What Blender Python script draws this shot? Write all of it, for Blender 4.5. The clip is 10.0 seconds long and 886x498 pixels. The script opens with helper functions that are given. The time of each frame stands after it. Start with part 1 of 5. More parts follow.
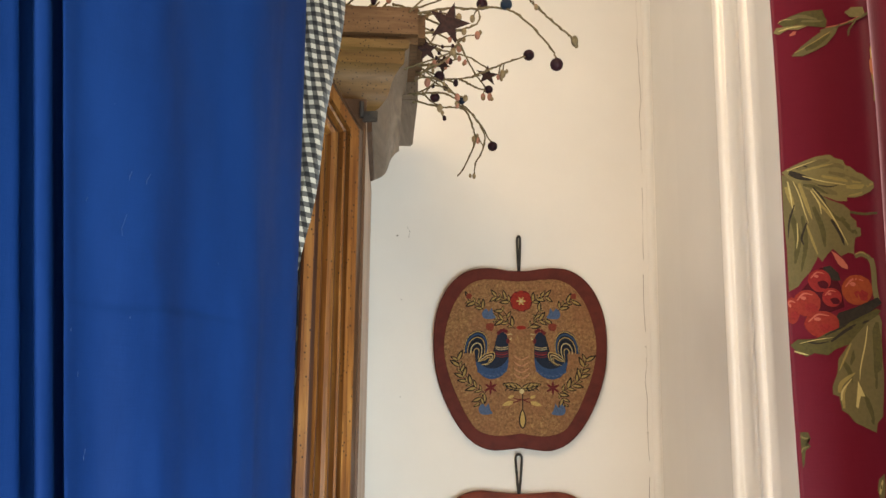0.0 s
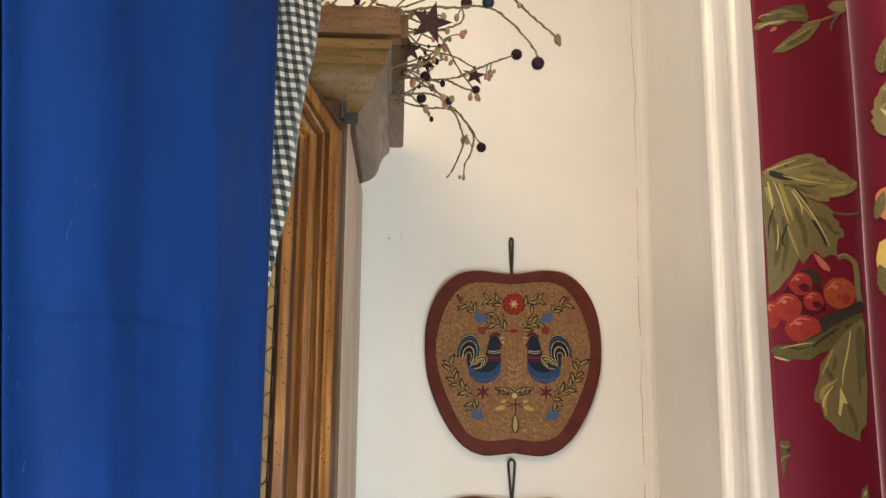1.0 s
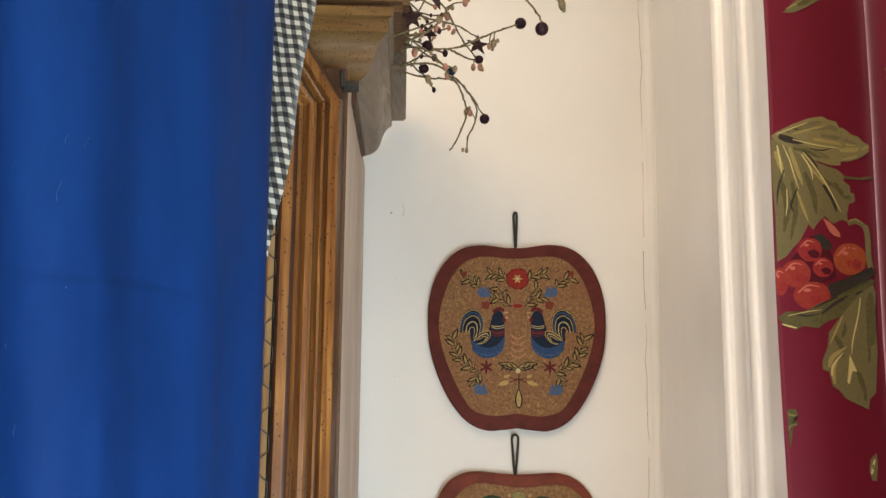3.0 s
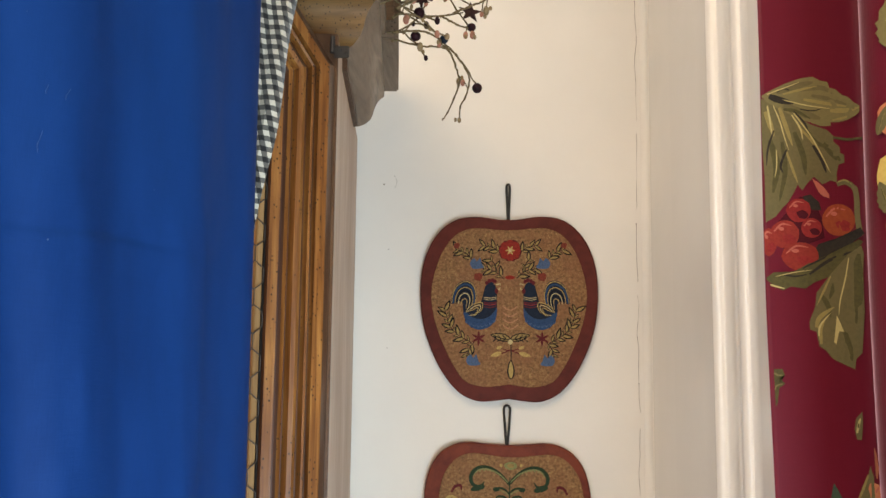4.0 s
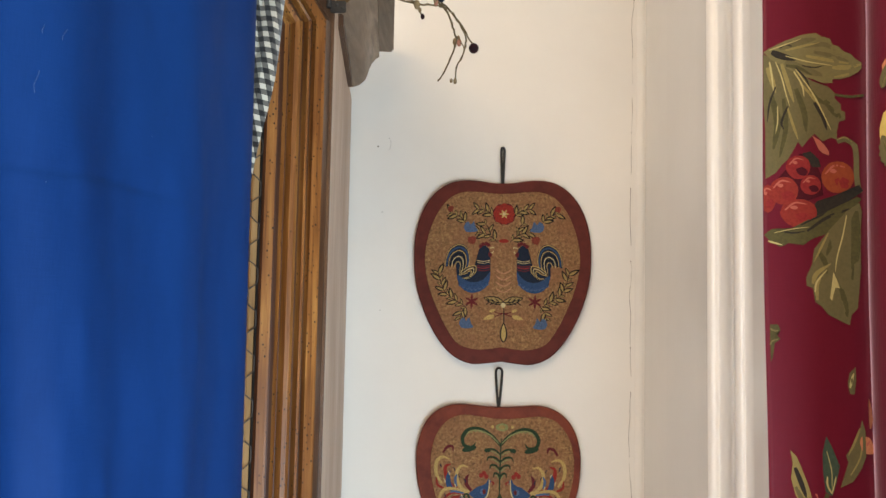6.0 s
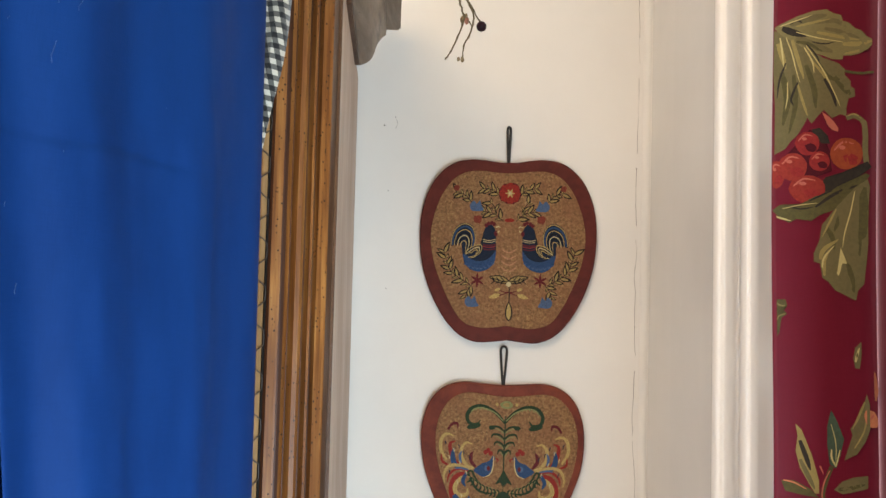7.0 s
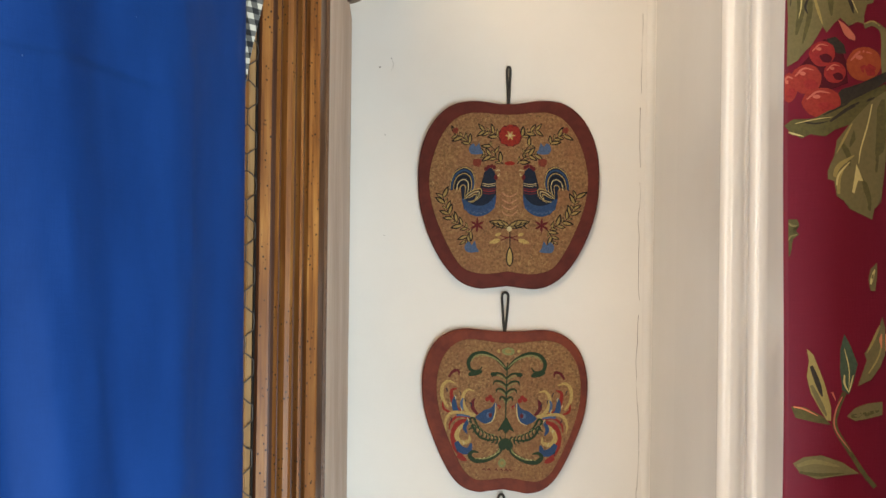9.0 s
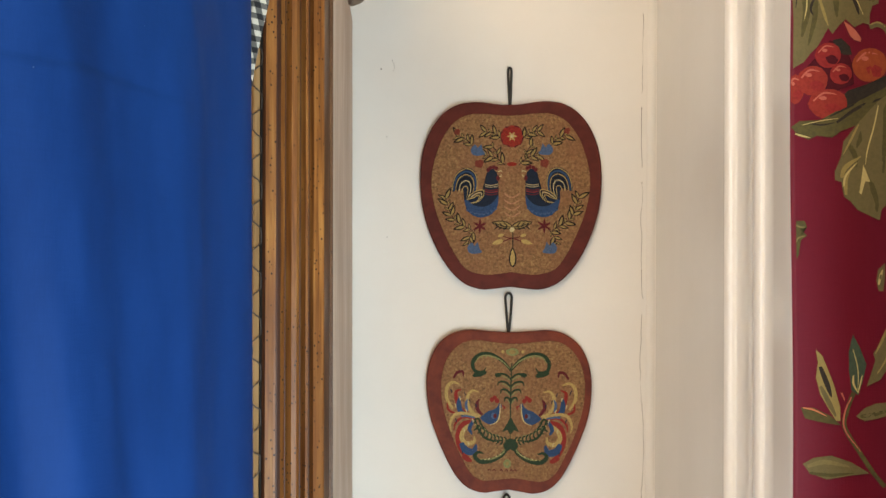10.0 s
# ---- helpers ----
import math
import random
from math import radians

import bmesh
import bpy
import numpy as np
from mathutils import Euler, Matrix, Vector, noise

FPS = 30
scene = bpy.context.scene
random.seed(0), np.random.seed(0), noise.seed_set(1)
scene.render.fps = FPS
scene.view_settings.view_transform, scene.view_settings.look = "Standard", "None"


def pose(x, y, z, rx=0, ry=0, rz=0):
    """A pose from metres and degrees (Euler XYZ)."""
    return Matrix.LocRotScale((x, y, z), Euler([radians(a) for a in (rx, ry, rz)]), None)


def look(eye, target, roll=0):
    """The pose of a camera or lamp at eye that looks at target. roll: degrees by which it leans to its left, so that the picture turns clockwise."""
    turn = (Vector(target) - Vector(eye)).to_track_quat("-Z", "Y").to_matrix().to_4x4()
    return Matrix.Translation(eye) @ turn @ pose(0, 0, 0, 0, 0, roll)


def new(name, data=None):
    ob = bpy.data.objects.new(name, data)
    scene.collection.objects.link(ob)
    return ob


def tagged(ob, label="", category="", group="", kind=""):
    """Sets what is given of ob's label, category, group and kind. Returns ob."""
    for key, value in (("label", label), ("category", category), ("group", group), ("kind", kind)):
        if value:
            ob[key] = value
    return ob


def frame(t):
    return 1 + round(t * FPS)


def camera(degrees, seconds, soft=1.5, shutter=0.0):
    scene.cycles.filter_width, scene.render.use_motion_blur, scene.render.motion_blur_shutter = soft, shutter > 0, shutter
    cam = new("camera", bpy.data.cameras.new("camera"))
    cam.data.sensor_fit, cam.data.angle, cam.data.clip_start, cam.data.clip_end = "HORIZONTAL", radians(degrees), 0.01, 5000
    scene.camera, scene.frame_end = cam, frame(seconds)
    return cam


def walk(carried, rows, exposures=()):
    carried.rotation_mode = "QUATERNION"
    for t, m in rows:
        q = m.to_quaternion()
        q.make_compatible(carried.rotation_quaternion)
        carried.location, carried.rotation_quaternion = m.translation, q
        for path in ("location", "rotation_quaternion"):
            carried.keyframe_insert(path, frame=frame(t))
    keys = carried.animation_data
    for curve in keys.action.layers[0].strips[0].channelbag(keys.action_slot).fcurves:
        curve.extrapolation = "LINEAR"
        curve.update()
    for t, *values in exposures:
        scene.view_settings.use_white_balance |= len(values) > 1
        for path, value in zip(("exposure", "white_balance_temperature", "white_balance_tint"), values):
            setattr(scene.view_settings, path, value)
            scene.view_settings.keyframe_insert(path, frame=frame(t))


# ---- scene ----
cam = camera(59.8, 10.0)
PATH = [
    (0, (-0.045, 0.554, 1.502), (-0.139, 2.518, 1.868), 0.3),
    (0.5, (-0.032, 0.564, 1.503), (-0.141, 2.527, 1.873), 0.3),
    (1, (-0.023, 0.565, 1.505), (-0.149, 2.527, 1.875), 0.2),
    (1.5, (-0.018, 0.567, 1.502), (-0.157, 2.528, 1.87), 0.1),
    (2, (-0.019, 0.57, 1.502), (-0.16, 2.532, 1.859), 0.2),
    (2.5, (-0.023, 0.572, 1.502), (-0.164, 2.537, 1.845), 0.2),
    (4, (-0.017, 0.578, 1.488), (-0.149, 2.554, 1.765), 0.3),
    (4.5, (-0.017, 0.576, 1.488), (-0.142, 2.555, 1.742), 0.3),
    (5, (-0.022, 0.578, 1.487), (-0.137, 2.561, 1.721), 0.4),
    (5.5, (-0.022, 0.581, 1.482), (-0.129, 2.566, 1.701), 0.6),
    (7, (-0.026, 0.577, 1.474), (-0.134, 2.568, 1.635), 1.1),
    (7.5, (-0.03, 0.584, 1.467), (-0.141, 2.577, 1.598), 1.2),
    (8, (-0.028, 0.59, 1.462), (-0.141, 2.584, 1.566), 1.0),
    (8.5, (-0.024, 0.595, 1.459), (-0.14, 2.59, 1.54), 0.7),
    (9, (-0.022, 0.597, 1.456), (-0.139, 2.593, 1.523), 0.4),
    (9.5, (-0.021, 0.598, 1.457), (-0.137, 2.593, 1.518), 0.0),
    (10, (-0.027, 0.596, 1.459), (-0.139, 2.591, 1.522), -0.2),
]
walk(cam, [(t, look(eye, target, roll)) for t, eye, target, roll in PATH],
     [(0.0, -0.03, 7650, 14), (1.2, -0.03, 7400, 14), (2.5, -0.03, 7200, 14), (4.5, -0.03, 7150, 14), (7.0, 0.02, 6900, 14), (8.5, 0.03, 7150, 13), (10.0, 0.03, 7400, 13)])

# ---------- light ----------
world = bpy.data.worlds.new("sky")
scene.world = world
world.use_nodes = True
wt = world.node_tree
sky = wt.nodes.new("ShaderNodeTexSky")
sky.sky_type, sky.sun_disc = "NISHITA", False
sky.sun_elevation, sky.sun_rotation = radians(38), radians(200)
wt.nodes["Background"].inputs[1].default_value = 0.10
wt.links.new(sky.outputs[0], wt.nodes["Background"].inputs[0])


def area_lamp(name, m, sx, sy, watts, colour):
    lamp = bpy.data.lights.new(name, "AREA")
    lamp.shape, lamp.size, lamp.size_y, lamp.energy, lamp.color = "RECTANGLE", sx, sy, watts, colour
    ob = new(name, lamp)
    ob.matrix_world = m
    return ob


# daylight in the opening of the side window, and the warm ceiling lamp of the room
area_lamp("window_daylight", look((0.36, 0.20, 0.95), (-0.50, 1.10, 1.08)), 0.9, 0.66, 33.5, (0.60, 0.82, 1.0))
area_lamp("ceiling_lamp", look((-0.45, 0.25, 2.405), (-0.45, 0.2501, 0.0)), 1.0, 1.0, 23.5, (1.0, 0.76, 0.49)).data.shape = "DISK"
area_lamp("rear_window_daylight", look((-0.70, -0.47, 1.57), (0.10, 1.2, 1.50)), 0.50, 1.38, 14.0, (0.72, 0.87, 1.0))


# ---------- materials ----------
class Mat:
    """A node material with a principled shader and small helpers."""

    def __init__(self, name, rough=0.6, metal=0.0, sheen=0.0, spec=0.5):
        self.mat = bpy.data.materials.new(name)
        self.mat.use_nodes = True
        self.t = self.mat.node_tree
        self.b = self.t.nodes["Principled BSDF"]
        self.b.inputs["Roughness"].default_value = rough
        self.b.inputs["Metallic"].default_value = metal
        self.b.inputs["Sheen Weight"].default_value = sheen
        self.b.inputs["Specular IOR Level"].default_value = spec
        self.tc = self.t.nodes.new("ShaderNodeTexCoord")

    def node(self, kind, **ins):
        n = self.t.nodes.new(kind)
        for k, v in ins.items():
            self.put(n.inputs[k.replace("_", " ")], v)
        return n

    def put(self, socket, v):
        if isinstance(v, bpy.types.NodeSocket):
            self.t.links.new(v, socket)
        else:
            socket.default_value = v

    def coords(self, sx=1, sy=1, sz=1, src="Object"):
        m = self.node("ShaderNodeMapping", Vector=self.tc.outputs[src])
        m.inputs["Scale"].default_value = (sx, sy, sz)
        return m.outputs[0]

    def noise(self, vec, scale, detail=4.0, rough=0.55, distort=0.0):
        n = self.node("ShaderNodeTexNoise", Vector=vec, Scale=scale, Detail=detail, Roughness=rough, Distortion=distort)
        return n.outputs[0]

    def voronoi(self, vec, scale):
        return self.node("ShaderNodeTexVoronoi", Vector=vec, Scale=scale)

    def ramp(self, fac, *stops):
        r = self.node("ShaderNodeValToRGB", Fac=fac)
        e = r.color_ramp.elements
        while len(e) < len(stops):
            e.new(0.5)
        for el, (p, c) in zip(e, stops):
            el.position, el.color = p, (*c, 1)
        return r.outputs[0]

    def mix(self, fac, a, b, kind="MIX"):
        m = self.t.nodes.new("ShaderNodeMix")
        m.data_type, m.blend_type = "RGBA", kind
        self.put(m.inputs[0], fac)
        for s, v in ((m.inputs[6], a), (m.inputs[7], b)):
            self.put(s, (*v, 1) if isinstance(v, tuple) else v)
        return m.outputs[2]

    def math(self, op, a, b=0.5):
        m = self.t.nodes.new("ShaderNodeMath")
        m.operation = op
        self.put(m.inputs[0], a)
        self.put(m.inputs[1], b)
        return m.outputs[0]

    def colour(self, v):
        self.put(self.b.inputs["Base Color"], (*v, 1) if isinstance(v, tuple) else v)
        return self

    def rough(self, v):
        self.put(self.b.inputs["Roughness"], v)
        return self

    def bump(self, h, strength=0.3, dist=0.001):
        n = self.node("ShaderNodeBump", Height=h, Strength=strength, Distance=dist)
        self.t.links.new(n.outputs[0], self.b.inputs["Normal"])
        return self


BLACK, WHITE = (0, 0, 0), (1, 1, 1)


def plaster(name, base, rough=0.75, relief=0.25, coat=0.0):
    m = Mat(name, rough)
    m.b.inputs["Coat Weight"].default_value, m.b.inputs["Coat Roughness"].default_value = coat, 0.2
    v = m.coords()
    big = m.noise(v, 5, 4, 0.6)
    fine = m.noise(v, 160, 5, 0.6)
    dark = tuple(c * 0.91 for c in base)
    c = m.ramp(big, (0.3, dark), (0.72, base))
    c = m.mix(m.math("MULTIPLY", fine, 0.10), c, tuple(x * 0.8 for x in base))
    m.colour(c).bump(m.math("ADD", m.noise(v, 22, 3), m.math("MULTIPLY", fine, 0.35)), relief, 0.0012)
    return m.mat


def pine(name, dark, mid, light, rough=0.36, holes=1.0, axis="z", pits=260, few=0.50):
    """Old waxed pine with grain along an axis, worm holes and short scratches."""
    m = Mat(name, rough, spec=0.22)
    m.b.inputs["Coat Weight"].default_value, m.b.inputs["Coat Roughness"].default_value = 0.04, 0.22
    s = {"z": (1, 1, 0.045), "y": (1, 0.05, 1), "x": (0.05, 1, 1)}[axis]
    grain = m.noise(m.coords(*s), 260, 5, 0.6, 0.4)
    tone = m.noise(m.coords(*[0.5 + x for x in s]), 9, 3, 0.6)
    c = m.ramp(grain, (0.32, dark), (0.50, mid), (0.68, light))
    c = m.mix(m.ramp(tone, (0.40, BLACK), (0.62, (0.7, 0.7, 0.7))), c, dark)
    v = m.coords(1, 1, 0.8)
    vo = m.voronoi(v, pits)
    pit = m.ramp(vo.outputs["Distance"], (0.16, WHITE), (0.24, BLACK))
    pick = m.ramp(m.noise(v, 38, 2), (few, BLACK), (few + 0.06, WHITE))
    pit = m.math("MULTIPLY", m.math("MULTIPLY", pit, pick), holes)
    c = m.mix(pit, c, (0.012, 0.006, 0.003))
    m.colour(c)
    m.rough(m.ramp(tone, (0.3, (rough - 0.08,) * 3), (0.7, (rough + 0.14,) * 3)))
    m.bump(m.math("SUBTRACT", m.math("MULTIPLY", grain, 0.4), m.math("MULTIPLY", pit, 0.25)), 0.35, 0.0006)
    return m.mat


def cloth(name, colour_a, colour_b, rough=0.85, sheen=0.3, thread=1500.0, shine=0.0, spec=0.06, blotch=14.0):
    m = Mat(name, rough, sheen=sheen, spec=spec)
    m.b.inputs["Sheen Roughness"].default_value = 0.3
    m.b.inputs["Sheen Tint"].default_value = (1.0, 0.62, 0.76, 1)
    v = m.coords()
    weave = m.math("MULTIPLY", m.noise(m.coords(1, 1, 0.1), thread, 2), m.noise(m.coords(0.1, 0.1, 1), thread, 2))
    tone = m.noise(m.coords(1, 1, 0.35), blotch, 5, 0.65)
    c = m.ramp(tone, (0.3, colour_a), (0.7, colour_b))
    m.colour(m.mix(m.math("MULTIPLY", weave, 0.28), c, tuple(x * 1.35 + 0.004 for x in colour_b)))
    m.bump(m.math("ADD", m.math("MULTIPLY", weave, 2.0), m.noise(v, 60, 3)), 0.14, 0.0006)
    m.b.inputs["Coat Weight"].default_value = shine
    m.b.inputs["Coat Roughness"].default_value = 0.4
    return m.mat


def paint(name, a, b=None, rough=0.6, scale=260):
    """Brushed paint or print with worn, uneven cover."""
    m = Mat(name, rough, spec=0.1)
    b = b or tuple(x * 0.68 for x in a)
    n = m.noise(m.coords(), scale, 4, 0.65)
    m.colour(m.ramp(n, (0.36, b), (0.60, a))).bump(n, 0.2, 0.0004)
    return m.mat


wall_mat = plaster("warm_white_plaster", (0.735, 0.690, 0.622))
trim_mat = plaster("cream_gloss_paint", (0.79, 0.748, 0.685), 0.26, 0.04, 0.3)
ceiling_mat = plaster("ceiling_white", (0.80, 0.78, 0.74))
floor_mat = pine("floor_boards", (0.10, 0.05, 0.025), (0.20, 0.11, 0.05), (0.28, 0.17, 0.08), 0.45, 0.0, "y")
pine_mat = pine("honey_pine", (0.095, 0.029, 0.007), (0.275, 0.107, 0.025), (0.42, 0.195, 0.052), pits=330, few=0.47)
# darker pine for the deepest faces of the door moulding
groove_mat = pine("dark_groove", (0.034, 0.010, 0.004), (0.070, 0.024, 0.009), (0.110, 0.040, 0.014), 0.5, 0.3)
# pine for edges turned from the light, their shade put into the colour
pine_dark = pine("shaded_pine_edge", (0.045, 0.020, 0.010), (0.085, 0.040, 0.020), (0.13, 0.062, 0.030))
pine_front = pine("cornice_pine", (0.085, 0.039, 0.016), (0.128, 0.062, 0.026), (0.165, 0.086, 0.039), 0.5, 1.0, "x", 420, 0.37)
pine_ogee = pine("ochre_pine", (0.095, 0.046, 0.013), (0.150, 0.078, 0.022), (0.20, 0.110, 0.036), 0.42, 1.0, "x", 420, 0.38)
# same wood as the front, window light painted in as a greyer tone
pine_side = pine("lit_cornice_side_pine", (0.13, 0.085, 0.055), (0.215, 0.15, 0.10), (0.28, 0.20, 0.14), 0.42, 0.8, "y", 380, 0.52)
# side board pine, its pale colour holds the daylight falling on it
panel_mat = pine("lit_cabinet_side_pine", (0.38, 0.275, 0.205), (0.48, 0.36, 0.275), (0.55, 0.43, 0.34), 0.5, 0.0)
inner_pine = pine("raw_pine", (0.17, 0.085, 0.030), (0.27, 0.150, 0.058), (0.35, 0.205, 0.085), 0.6, 0.3)
blue_mat = cloth("blue_cotton", (0.0015, 0.0165, 0.078), (0.0026, 0.0272, 0.121), 0.6, 0.0, 1500, 0.0, 0.05, 11.0)
red_mat = cloth("dark_red_cotton", (0.092, 0.0042, 0.0115), (0.108, 0.0050, 0.014), 0.50, 0.65, 1300, 0.0, 0.16)
# black for the strip that stands in for a shaded gap
black_mat = paint("gap_shade_black", (0.012, 0.009, 0.007), rough=0.8)
wire_mat = Mat("rusty_wire", 0.6, 0.2).colour((0.030, 0.021, 0.015)).mat
iron_mat = Mat("tarnished_iron", 0.5, 0.3).colour((0.016, 0.015, 0.015)).mat
leather_mat = paint("dark_leather_cord", (0.045, 0.042, 0.038), rough=0.4)
rim_mat = paint("brown_red_painted_wood", (0.098, 0.020, 0.014), (0.072, 0.015, 0.011), 0.55, 60)
rim_mat_b = paint("worn_red_painted_wood", (0.160, 0.034, 0.017), (0.098, 0.020, 0.012), 0.5, 40)
twig_mat = paint("paper_wrapped_twig", (0.175, 0.130, 0.070), (0.085, 0.058, 0.028), 0.7, 350)
burgundy = paint("burgundy_berry", (0.030, 0.009, 0.012), (0.013, 0.006, 0.008), 0.38, 120)
navy_berry = paint("navy_berry", (0.016, 0.026, 0.040), (0.008, 0.012, 0.020), 0.4, 120)
pip_mat = paint("dusty_pink_bud", (0.40, 0.17, 0.12), (0.26, 0.12, 0.07), 0.55, 220)
tan_pip = paint("tan_bud", (0.28, 0.20, 0.11), (0.18, 0.12, 0.06), 0.6, 220)
star_mat = paint("rusted_tin_star", (0.040, 0.017, 0.013), (0.020, 0.010, 0.009), 0.6, 300)
crack_mat = paint("crack_shadow", (0.16, 0.11, 0.07), (0.08, 0.055, 0.035), 0.9)
lint_mat = paint("white_lint", (0.045, 0.085, 0.18), (0.025, 0.055, 0.13), 0.9)

cork = Mat("cork", 0.75, spec=0.3)
cv = cork.coords()
cg = cork.voronoi(cv, 520)
cc = cork.ramp(cork.noise(cv, 330, 6, 0.78), (0.33, (0.070, 0.029, 0.010)), (0.50, (0.185, 0.090, 0.031)), (0.67, (0.31, 0.178, 0.074)))
speck = cork.math("MULTIPLY", cork.ramp(cg.outputs["Distance"], (0.16, WHITE), (0.30, BLACK)), cork.ramp(cork.noise(cv, 120, 2), (0.44, BLACK), (0.54, (0.9, 0.9, 0.9))))
cc = cork.mix(cork.math("MULTIPLY", speck, 0.6), cc, (0.42, 0.28, 0.13))
cork.colour(cork.mix(cork.ramp(cork.noise(cv, 45, 5, 0.7), (0.40, BLACK), (0.66, (0.6, 0.6, 0.6))), cc, (0.175, 0.068, 0.028)))
cork.bump(cork.noise(cv, 500, 3), 0.4, 0.0006)
cork_mat = cork.mat

ging = Mat("gingham", 0.9, sheen=0.2, spec=0.2)


def stripe(coord, size):
    return ging.math("LESS_THAN", ging.math("FRACT", ging.math("MULTIPLY", coord, 1.0 / size)), 0.5)


guv = ging.node("ShaderNodeSeparateXYZ", Vector=ging.tc.outputs["UV"])
gs = ging.math("MULTIPLY", ging.math("ADD", stripe(guv.outputs[0], 0.0058), stripe(guv.outputs[1], 0.0066)), 0.5)
gc = ging.ramp(gs, (0.0, (0.46, 0.42, 0.34)), (0.5, (0.085, 0.080, 0.070)), (1.0, (0.004, 0.004, 0.005)))
ging.colour(ging.mix(ging.math("MULTIPLY", ging.noise(ging.coords(), 900, 2), 0.10), gc, (0.2, 0.19, 0.17)))
ging.bump(ging.noise(ging.coords(), 1200, 2), 0.3, 0.0004)
gingham_mat = ging.mat


# ---------- mesh helpers ----------
def mesh_of(bm, name, mats, smooth=False):
    me = bpy.data.meshes.new(name)
    bmesh.ops.recalc_face_normals(bm, faces=bm.faces)
    bm.to_mesh(me)
    bm.free()
    for mt in mats if isinstance(mats, (list, tuple)) else [mats]:
        me.materials.append(mt)
    if smooth:
        me.polygons.foreach_set("use_smooth", [True] * len(me.polygons))
        me.set_sharp_from_angle(angle=radians(38))
    return me


def part(name, bm, material, parent=None, label="", smooth=False):
    ob = new(name, mesh_of(bm, name, material, smooth))
    ob.parent = parent
    if label:
        ob["label"] = label
    return ob


def box_bm(x0, x1, y0, y1, z0, z1, bevel=0.0, bm=None, m=None):
    own = bm is None
    bm = bm or bmesh.new()
    r = bmesh.ops.create_cube(bm, size=1)
    vs = r["verts"]
    for v in vs:
        v.co = Vector((x0 + (v.co.x + 0.5) * (x1 - x0), y0 + (v.co.y + 0.5) * (y1 - y0), z0 + (v.co.z + 0.5) * (z1 - z0)))
    if m is not None:
        for v in vs:
            v.co = m @ v.co
    if bevel and own:
        bmesh.ops.bevel(bm, geom=bm.edges[:], offset=bevel, segments=2, affect="EDGES")
    return bm


def grid_bm(rows, closed=False, bm=None):
    """Quads between rows of points of equal count."""
    bm = bm or bmesh.new()
    vs = [[bm.verts.new(p) for p in r] for r in rows]
    n = len(vs[0])
    for a, b in zip(vs, vs[1:]):
        for i in range(n if closed else n - 1):
            j = (i + 1) % n
            bm.faces.new((a[i], a[j], b[j], b[i]))
    if closed:
        bm.faces.new(vs[0][::-1])
        bm.faces.new(vs[-1])
    return bm


def catmull(pts, n):
    """Smooth points through the given ones, n to a stretch."""
    ps = [Vector(p) for p in pts]
    ps = [ps[0] * 2 - ps[1]] + ps + [ps[-1] * 2 - ps[-2]]
    out = []
    for i in range(1, len(ps) - 2):
        a, b, c, d = ps[i - 1:i + 3]
        for k in range(n):
            t = k / n
            out.append(0.5 * ((2 * b) + (c - a) * t + (2 * a - 5 * b + 4 * c - d) * t * t + (3 * b - a - 3 * c + d) * t ** 3))
    out.append(ps[-2])
    return out


def tube_bm(pts, radii, sides=6, bm=None):
    pts = [Vector(p) for p in pts]
    rows = []
    for i, p in enumerate(pts):
        d = (pts[min(i + 1, len(pts) - 1)] - pts[max(i - 1, 0)]).normalized()
        u = d.cross(Vector((0.31, 0.2, 0.93))).normalized()
        w = d.cross(u)
        r = radii if isinstance(radii, (int, float)) else radii[i]
        rows.append([p + (u * math.cos(a) + w * math.sin(a)) * r for a in (2 * math.pi * k / sides for k in range(sides))])
    return grid_bm(rows, True, bm)


def ball_bm(c, r, sx=1, sy=1, sz=1, bm=None, seg=12):
    bm = bm or bmesh.new()
    bmesh.ops.create_uvsphere(bm, u_segments=seg, v_segments=seg // 2 + 1, radius=r,
                              matrix=Matrix.Translation(c) @ Matrix.Diagonal((sx, sy, sz, 1)))
    return bm


def thing(name, label, category, group="", kind=""):
    return tagged(new(name), label, category, group, kind)


# ---------- structure ----------
WALL_Y = 1.40


def lean(z):
    """The side wall leans a little: its x at height z."""
    return 0.147 + 0.017 * (z - 1.55)


wall_n = part("wall_north", box_bm(-2.0, 0.42, WALL_Y, WALL_Y + 0.12, 0, 2.42), wall_mat)
tagged(wall_n, "warm white plaster wall with a hairline crack", "wall", kind="structure")
for nm, b in (("wall_west", (-2.12, -2.0, -0.5, 1.52, 0, 2.42)), ("wall_south_left", (-2.0, -1.0, -0.62, -0.5, 0, 2.42)),
              ("wall_south_right", (-0.4, 0.42, -0.62, -0.5, 0, 2.42)), ("wall_south_low", (-1.0, -0.4, -0.62, -0.5, 0, 0.84)),
              ("wall_south_high", (-1.0, -0.4, -0.62, -0.5, 2.28, 2.42)), ("wall_east_low", (0.30, 0.42, -0.30, 0.74, 0, 0.70)),
              ("wall_east_high", (0.30, 0.42, -0.30, 0.74, 1.74, 2.42)), ("wall_east_near", (0.30, 0.42, -0.5, -0.30, 0, 2.42))):
    tagged(part(nm, box_bm(*b), wall_mat), "plain plaster wall", "wall", kind="structure")
tagged(part("floor", box_bm(-2.12, 0.42, -0.62, 1.52, -0.06, 0), floor_mat), "dark stained wooden floor", "floor", kind="structure")
tagged(part("ceiling", box_bm(-2.12, 0.42, -0.62, 1.52, 2.42, 2.5), ceiling_mat), "white painted ceiling", "ceiling", kind="structure")

